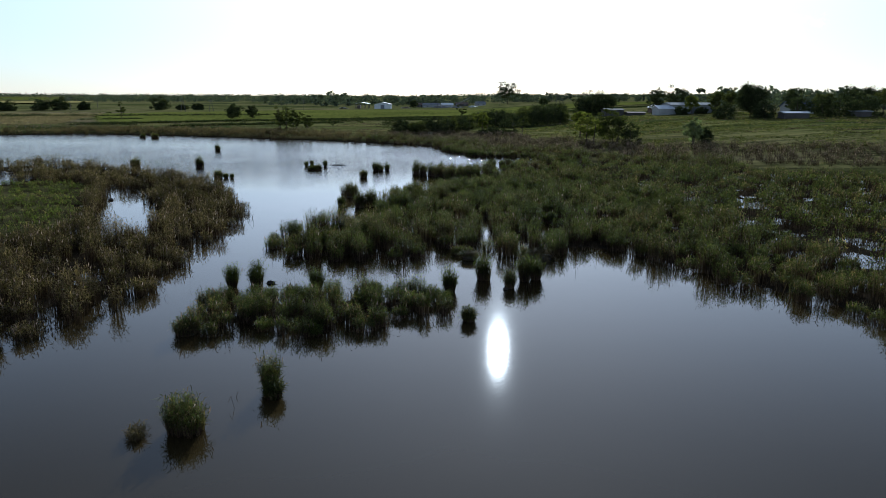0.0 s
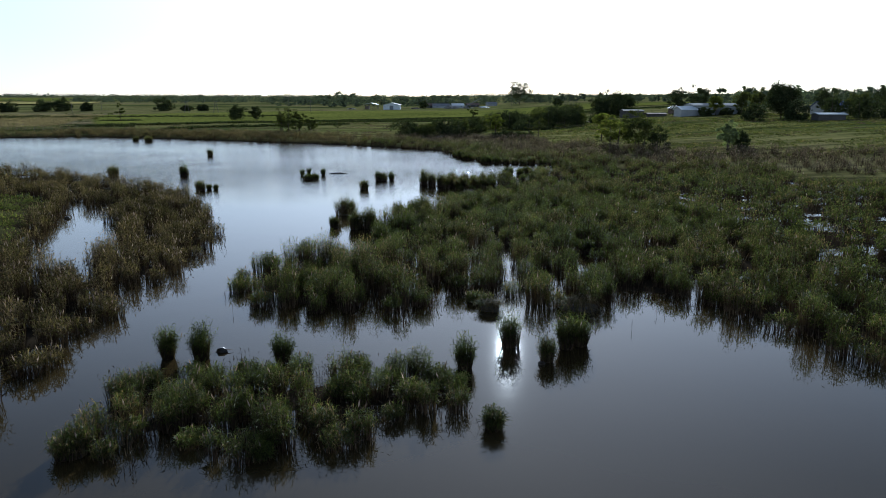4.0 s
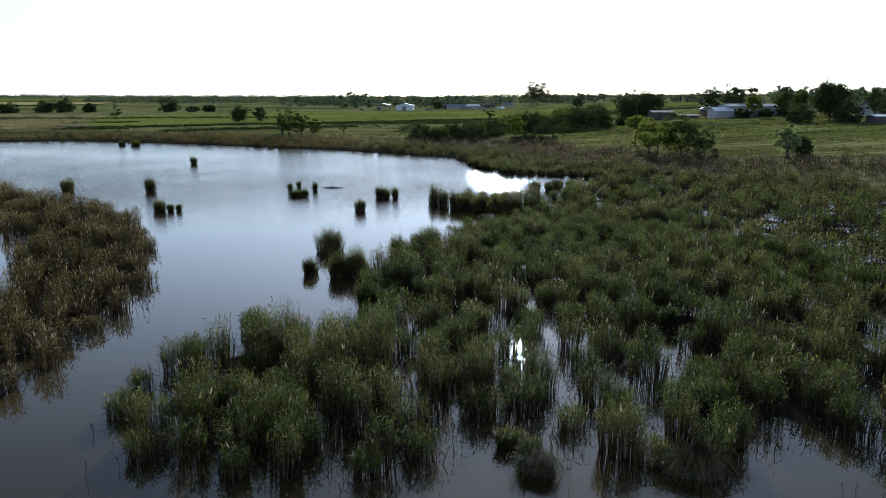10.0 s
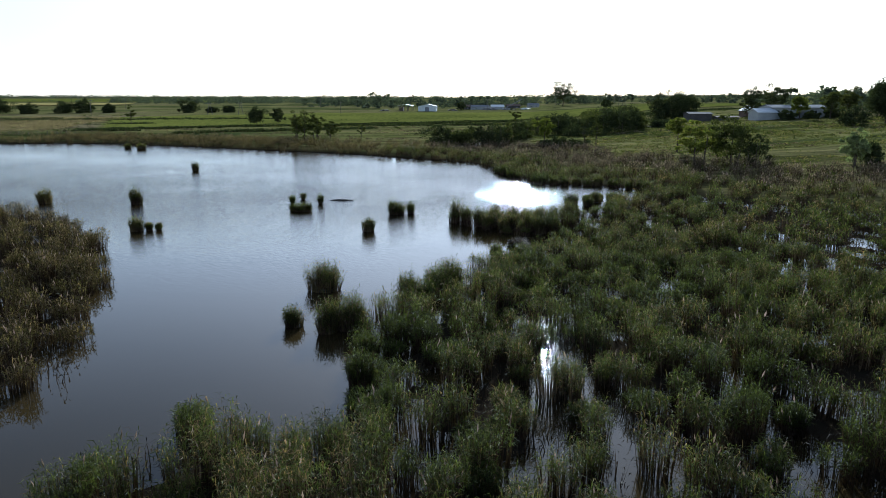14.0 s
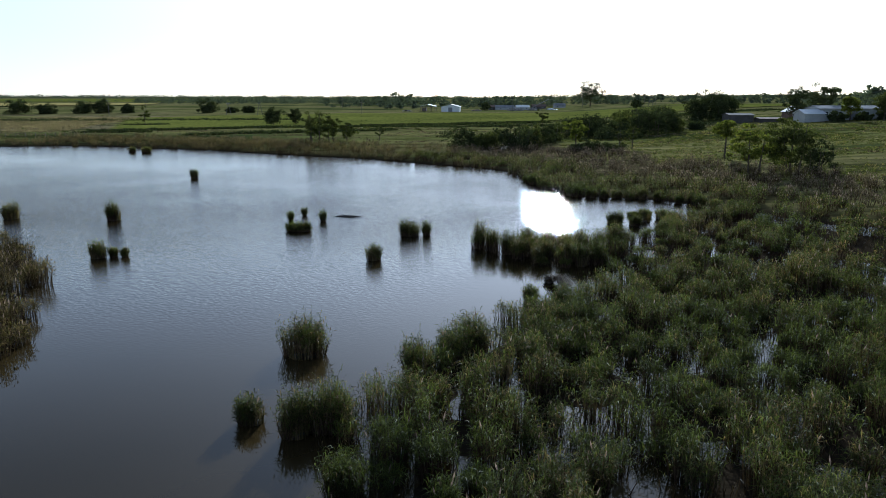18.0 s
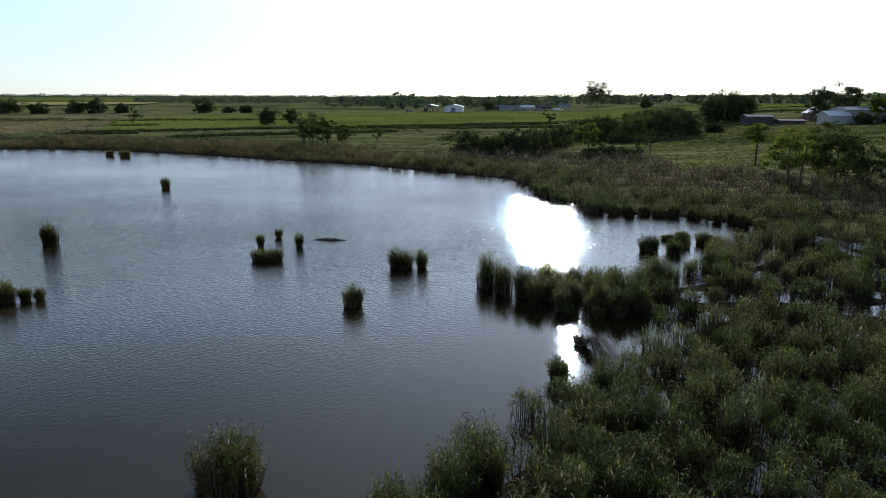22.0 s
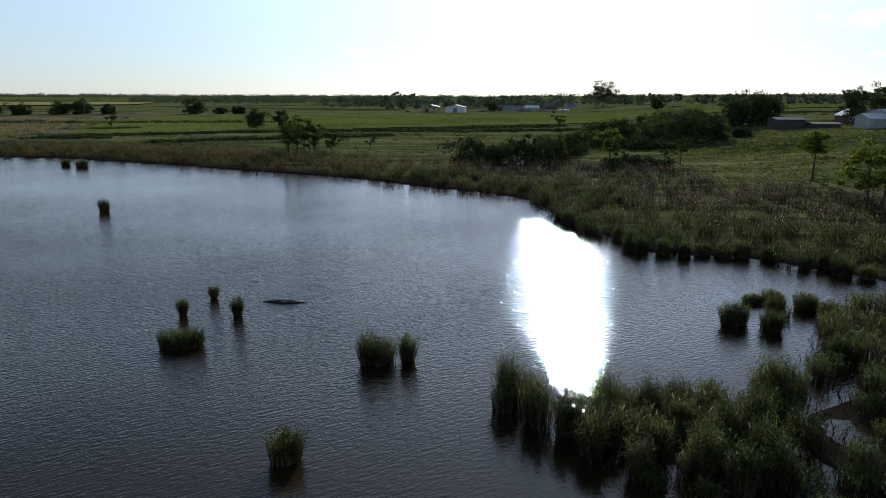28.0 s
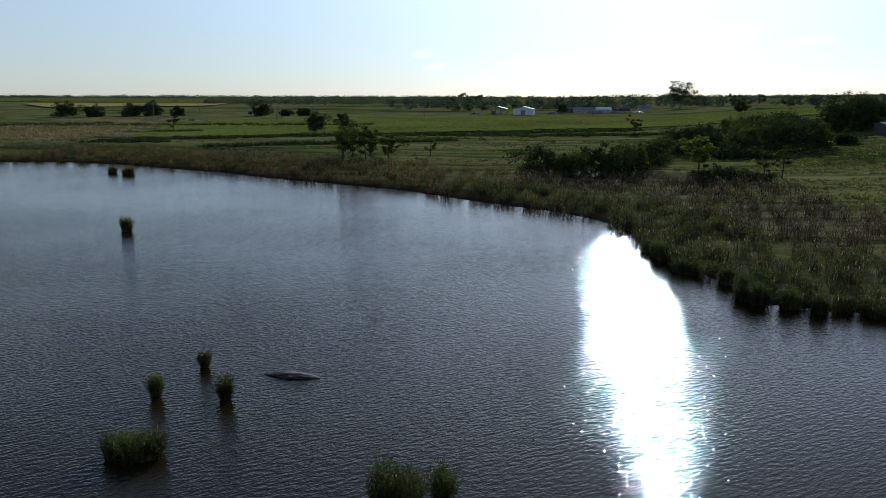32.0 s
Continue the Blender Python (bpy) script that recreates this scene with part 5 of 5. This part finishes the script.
def conveyor(x, y):
    root = thing("loading_conveyor", (x, y, ground_at(x, y)), "rusty slanting loading conveyor in the far yard", "conveyor")
    v, q, t = tube([(-7, 0, 0.4), (0, 0, 4.2), (8, 0, 8.2)], [0.5, 0.5, 0.45], 4)
    part("belt_frame", fast_mesh("belt_frame", v, q, t, materials=[M_GREYROOF]), None, root)
    for px, pz in ((-3, 2.4), (3, 5.6)):
        v, q, t = tube([(px, -1.2, 0), (px, 0, pz)], [0.15, 0.12], 5)
        part("leg", fast_mesh("leg", v, q, t, materials=[M_WOOD]), None, root)
        v, q, t = tube([(px, 1.2, 0), (px, 0, pz)], [0.15, 0.12], 5)
        part("leg", fast_mesh("leg", v, q, t, materials=[M_WOOD]), None, root)


conveyor(26.0, 575.0)


# ---- power line, fence ----
def pole(x, y, h, label="weathered wooden power pole", frame_pole=False, group="power poles"):
    root = thing("power_pole", (x, y, ground_at(x, y) - 0.2), label, "power pole", group)
    legs = ((-1.6, 0), (1.6, 0)) if frame_pole else ((0, 0),)
    for lx, ly in legs:
        v, q, t = tube([(lx, ly, 0), (lx * 0.1, 0, h)], [0.17, 0.12], 7)
        part("post", fast_mesh("post", v, q, t, materials=[M_WOOD]), None, root)
    part("crossarm", box_mesh(-1.1, 1.1, -0.08, 0.08, h - 0.75, h - 0.57), M_WOOD, root)
    for ix in (-0.95, 0.0, 0.95):
        v, q, t = tube([(ix, 0, h - 0.57), (ix, 0, h - 0.42), (ix, 0, h - 0.3)], [0.05, 0.09, 0.04], 6)
        part("insulator", fast_mesh("insulator", v, q, t, materials=[M_WHITE]), None, root)
    return root


LINE = [(-219, 430, 9, False), (-154, 440, 7.5, True), (-140, 452, 7.5, True), (-84, 472, 8, False), (7, 531, 9, False), (96, 542, 9, False), (101, 545, 8, True), (109, 569, 9, False),
        (-134, 640, 12, False), (-244, 520, 9, False), (-300, 560, 9, False), (60, 590, 9, False), (-10, 590, 9, False)]
for px_, py_, ph_, pf_ in LINE:
    pole(px_, py_, ph_, "weathered wooden power pole with a brace" if pf_ else "weathered wooden power pole", pf_)


def wire(a, b, sag):
    pts = [(a[0] + (b[0] - a[0]) * k / 8, a[1] + (b[1] - a[1]) * k / 8, a[2] + (b[2] - a[2]) * k / 8 - sag * 4 * (k / 8) * (1 - k / 8)) for k in range(9)]
    v, q, t = tube(pts, [0.02] * 9, 4)
    return part("power_cable", fast_mesh("power_cable", v, q, t, materials=[M_DARKWALL]), None)


for (ax, ay, ah, _), (bx, by, bh, _) in (((-219, 430, 9, 0), (-154, 440, 7.5, 0)), ((-154, 440, 7.5, 0), (-140, 452, 7.5, 0)), ((-140, 452, 7.5, 0), (-84, 472, 8, 0)), ((7, 531, 9, 0), (96, 542, 9, 0))):
    w_ob = wire((ax, ay, ground_at(ax, ay) + ah - 0.6), (bx, by, ground_at(bx, by) + bh - 0.6), 1.2)
    tagged(w_ob, "thin dark sagging power cable between poles", "cable", "power cables")


def fence(x0, y0, x1, y1, n):
    root = thing("rail_fence", (x0, y0, ground_at(x0, y0)), "grey wooden rail fence by the shore", "fence")
    for k in range(n + 1):
        fx, fy = (x1 - x0) * k / n, (y1 - y0) * k / n
        fz = ground_at(x0 + fx, y0 + fy) - ground_at(x0, y0)
        part("post", box_mesh(fx - 0.07, fx + 0.07, fy - 0.07, fy + 0.07, fz - 0.3, fz + 1.15), M_WOOD, root)
    z1 = ground_at(x1, y1) - ground_at(x0, y0)
    for rz in (0.55, 1.0):
        v, q, t = tube([(0, -0.1, rz), (x1 - x0, y1 - y0 - 0.1, rz + z1)], [0.06, 0.06], 5)
        part("rail", fast_mesh("rail", v, q, t, materials=[M_WOOD]), None, root)


fence(-172, 246, -131, 262, 16)


# ---- drift in the water ----
def drift_mat():
    """A low floating raft of rotten stalks, long and pointed."""
    root = thing("floating_raft", (-16.9, 126.8, 0.0), "dark raft of rotten stalks floating on the pond", "driftwood")
    bm = bmesh.new()
    bmesh.ops.create_icosphere(bm, subdivisions=3, radius=1.0)
    for v in bm.verts:
        k = 0.85 + 0.3 * noise.noise(v.co * 2.5)
        v.co = Vector((v.co.x * 1.6, v.co.y * 0.55 * k * (1 - 0.5 * abs(v.co.x)), v.co.z * 0.2 * k * (1 - 0.5 * abs(v.co.x)) + 0.02))
    part("mat", bm, M_MUD, root)
    for k in range(9):
        a = rng.uniform(-0.25, 0.25)
        cx_, cy_ = rng.uniform(-0.9, 0.9), rng.uniform(-0.2, 0.2)
        L = rng.uniform(0.3, 0.7)
        v, q, t = tube([(cx_ - L, cy_ - a * L, 0.06), (cx_, cy_, 0.2), (cx_ + L, cy_ + a * L, 0.1)], [0.015, 0.025, 0.01], 5)
        part("stalk", fast_mesh("stalk", v, q, t, materials=[M_STEM]), None, root)


drift_mat()


def stump(x, y, s, label):
    root = thing("stump", (x, y, -0.05), label, "driftwood")
    bm = bmesh.new()
    bmesh.ops.create_icosphere(bm, subdivisions=2, radius=1.0)
    for v in bm.verts:
        k = 0.8 + 0.5 * noise.noise(v.co * 1.9 + Vector((x, y, 0)))
        v.co = Vector((v.co.x * s * 0.5 * k, v.co.y * s * 0.35 * k, v.co.z * s * 0.35 * k + 0.08))
    part("root_ball", bm, M_MUD, root)
    v, q, t = tube([(-s * 0.3, 0, 0.06), (s * 0.3, 0.05, s * 0.22), (s * 0.75, 0.1, s * 0.16)], [0.12 * s, 0.1 * s, 0.04 * s], 6)
    part("snag", fast_mesh("snag", v, q, t, materials=[M_BARK]), None, root)


stump(-10.7, 39.2, 0.8, "dark wet stump at the islet's edge")
stump(6.3, 37.5, 0.5, "dark wet stump beside a reed clump")


def blades(n, start, length, width, drop, mat, spread=math.pi, heading=0.0):
    """Arching blades in three joints, laid out from points round start."""
    a = heading + rng.uniform(-spread, spread, n)
    p = np.array(start)[None, :] + rng.normal(0, 1, (n, 3)) * np.array([0.3, 0.22, 0.05])
    L = length * rng.uniform(0.6, 1.15, n)
    o = np.column_stack([np.cos(a), np.sin(a), np.zeros(n)])
    w = np.column_stack([-np.sin(a), np.cos(a), np.zeros(n)]) * (width / 2)
    rows = []
    for f, up in ((0.0, 0.0), (0.35, 0.22), (0.75, -0.15), (1.0, -drop)):
        c = p + o * (L * f)[:, None]
        c[:, 2] = np.maximum(c[:, 2] + up * L, 0.02)
        rows.append((c, 1.0 - 0.8 * f))
    v = np.concatenate([np.concatenate([c - w * k, c + w * k]) for c, k in rows])
    i = np.arange(n)
    q = np.concatenate([np.column_stack([i + 2 * n * j, i + 2 * n * j + n, i + 2 * n * (j + 1) + n, i + 2 * n * (j + 1)]) for j in range(3)])
    return fast_mesh("blades", v, quads=q, materials=[mat])


def sedge_hummock(x, y, r):
    """A dark undercut root cushion with dry stalks combed over it and green shoots on top."""
    root = thing("sedge_hummock", (x, y, 0.0), "undercut root hummock draped with dry and green sedge", "sedge")
    bm = bmesh.new()
    bmesh.ops.create_icosphere(bm, subdivisions=3, radius=1.0)
    for v in bm.verts:
        k = 0.85 + 0.35 * noise.noise(v.co * 2.1 + Vector((x, y, 1)))
        v.co = Vector((v.co.x * r * k, v.co.y * r * 0.62 * k, (v.co.z * 0.42 + 0.12) * k))
    part("root_cushion", bm, M_MUD, root, "black wet root cushion")
    part("dry_thatch", blades(420, (0.1 * r, 0.0, 0.5), 1.25 * r, 0.022, 0.42, M_REED_DRY), None, root, "pale dry stalks combed outwards")["kind"] = "stuff"
    part("green_tuft", blades(260, (-0.35 * r, 0.1, 0.5), 0.75 * r, 0.026, 0.05, M_REED), None, root, "green sedge shoots")["kind"] = "stuff"


sedge_hummock(10.0, 46.9, 1.35)
sedge_hummock(4.3, 46.6, 0.7)


def fallen_reeds(x, y, heading, length, label):
    """An uprooted reed tussock lying in the water: a torn root ball and stalks trailing from it."""
    root = thing("fallen_reeds", (x, y, 0.0), label, "driftwood", turn=heading)
    bm = bmesh.new()
    bmesh.ops.create_icosphere(bm, subdivisions=3, radius=1.0)
    for v in bm.verts:
        k = 0.75 + 0.55 * noise.noise(v.co * 2.6 + Vector((x, y, 2)))
        v.co = Vector((v.co.x * 0.55 * k, v.co.y * 0.42 * k, v.co.z * 0.36 * k + 0.14))
    part("root_ball", bm, M_MUD, root, "torn dark root ball")
    for k in range(3):
        a = 2.2 + k * 0.9
        v, q, t = tube([(0.2 * math.cos(a), 0.2 * math.sin(a), 0.2), (0.36 * math.cos(a), 0.32 * math.sin(a), 0.32), (0.42 * math.cos(a), 0.36 * math.sin(a), 0.46)], [0.14, 0.1, 0.05], 6)
        part("root_snag", fast_mesh("root_snag", v, q, t, materials=[M_BARK]), None, root)
    part("trailing_thatch", blades(170, (0.25, 0, 0.2), length, 0.028, 0.1, M_STEM, 0.3), None, root, "flattened brown stalks")["kind"] = "stuff"


fallen_reeds(4.2, 99.6, -58, 2.9, "uprooted reed tussock trailing flattened stalks in the water")
fallen_reeds(4.4, 92.4, 168, 1.4, "brown flattened reed bundle at the bed's edge")
stump(12.3, 125.2, 0.4, "dark snag beside a reed clump")
stump(-40.5, 80.5, 0.9, "dark snag in the west pool")


def twig(x, y, L, a, h, label="thin dead stalk sticking out of the water"):
    root = thing("dead_stalk", (x, y, 0), label, "dead stalk", "dead stalks in the water")
    v, q, t = tube([(0, 0, -0.15), (L * 0.5 * math.cos(a), L * 0.5 * math.sin(a), h), (L * math.cos(a), L * math.sin(a), h * 0.4)], [0.009, 0.008, 0.004], 5)
    part("stalk", fast_mesh("stalk", v, q, t, materials=[M_STEM]), None, root)


for k in range(20):
    ref = [(-14.5, 50), (-20, 52), (-8, 20), (2, 87), (-6, 79), (4, 31), (16, 46), (-3, 109), (-18, 36), (12, 44.5), (-12, 46), (0, 46), (8, 36)][k % 13]
    twig(ref[0] + rng.normal(0, 1.4) * 0.6, ref[1] - abs(rng.normal(0, 0.9)), rng.uniform(0.15, 0.5), rng.uniform(0, 6.28), rng.uniform(0.15, 0.7))


# ---- clouds, far behind everything ----
def cloud_material():
    m, nt = nodes_of("cloud")
    tc = nt.nodes.new("ShaderNodeTexCoord")
    n1 = noise_node(nt, tc.outputs["Object"], 0.011, 8.0, 0.68)
    ln = nt.nodes.new("ShaderNodeVectorMath")
    ln.operation = "LENGTH"
    mp = nt.nodes.new("ShaderNodeMapping")
    mp.inputs["Location"].default_value = (-1, -1, -1)
    mp.inputs["Scale"].default_value = (2, 2, 2)
    link(nt, tc.outputs["Generated"], mp.inputs["Vector"])
    sp = nt.nodes.new("ShaderNodeSeparateXYZ")
    link(nt, mp.outputs[0], sp.inputs[0])
    cb = nt.nodes.new("ShaderNodeCombineXYZ")
    link(nt, sp.outputs["X"], cb.inputs["X"])
    link(nt, sp.outputs["Z"], cb.inputs["Y"])
    link(nt, cb.outputs[0], ln.inputs[0])
    fall = math_node(nt, "SUBTRACT", 1.0, ln.outputs["Value"], True)
    f = math_node(nt, "MULTIPLY_ADD", fall.outputs[0], 0.5)
    link(nt, math_node(nt, "MULTIPLY", n1.outputs["Fac"], 1.0).outputs[0], f.inputs[2])
    r = ramp_node(nt, f.outputs[0], [(0.70, (0, 0, 0)), (1.0, (0.6, 0.6, 0.6))])
    cut = math_node(nt, "MULTIPLY", r.outputs["Color"], math_node(nt, "MULTIPLY", fall.outputs[0], 4.0, True).outputs[0])
    em = nt.nodes.new("ShaderNodeEmission")
    em.inputs["Color"].default_value = (1.0, 0.98, 0.95, 1)
    em.inputs["Strength"].default_value = 2.2
    tr = nt.nodes.new("ShaderNodeBsdfTransparent")
    mx = nt.nodes.new("ShaderNodeMixShader")
    link(nt, cut.outputs[0], mx.inputs["Fac"])
    link(nt, tr.outputs[0], mx.inputs[1])
    link(nt, em.outputs[0], mx.inputs[2])
    out = nt.nodes.new("ShaderNodeOutputMaterial")
    link(nt, mx.outputs[0], out.inputs["Surface"])
    return m


M_CLOUD = cloud_material()


def cloud(az, el, width, tall):
    """A bank of cloud 4,200 m off, in degrees."""
    R = 4200.0
    cx_, cy_, cz_ = R * math.sin(radians(az)), R * math.cos(radians(az)), R * math.tan(radians(el))
    W, Hh = R * radians(width), R * radians(tall)
    nx, nz = 24, 10
    gx, gz = np.meshgrid(np.linspace(-0.5, 0.5, nx), np.linspace(-0.5, 0.5, nz))
    bulge = 60 * np.cos(gx * math.pi) * np.cos(gz * math.pi)
    v = np.column_stack([(gx * W).ravel(), -bulge.ravel(), (gz * Hh).ravel()])
    i = (np.arange(nz - 1)[:, None] * nx + np.arange(nx - 1)[None, :]).ravel()
    me = fast_mesh("cloud", v, quads=np.column_stack([i, i + 1, i + 1 + nx, i + nx]), materials=[M_CLOUD])
    ob = new("cloud", me)
    ob.matrix_world = pose(cx_, cy_, cz_, 0, 0, -az)
    ob.visible_shadow = False
    return tagged(ob, "small white fair-weather cloud low over the horizon", "cloud", kind="structure")


for c_ in ((-11.9, 3.33, 4.06, 1.38), (-11.0, 2.35, 4.06, 1.38), (-5.0, 2.64, 6.38, 1.25), (15.4, 3.84, 6.96, 1.63), (24.7, 5.16, 11.01, 2.88), (10.6, 4.55, 11.01, 3.76), (25.5, 2.93, 3.48, 0.88), (6.0, 4.13, 6.96, 2.5)):
    cloud(*c_)
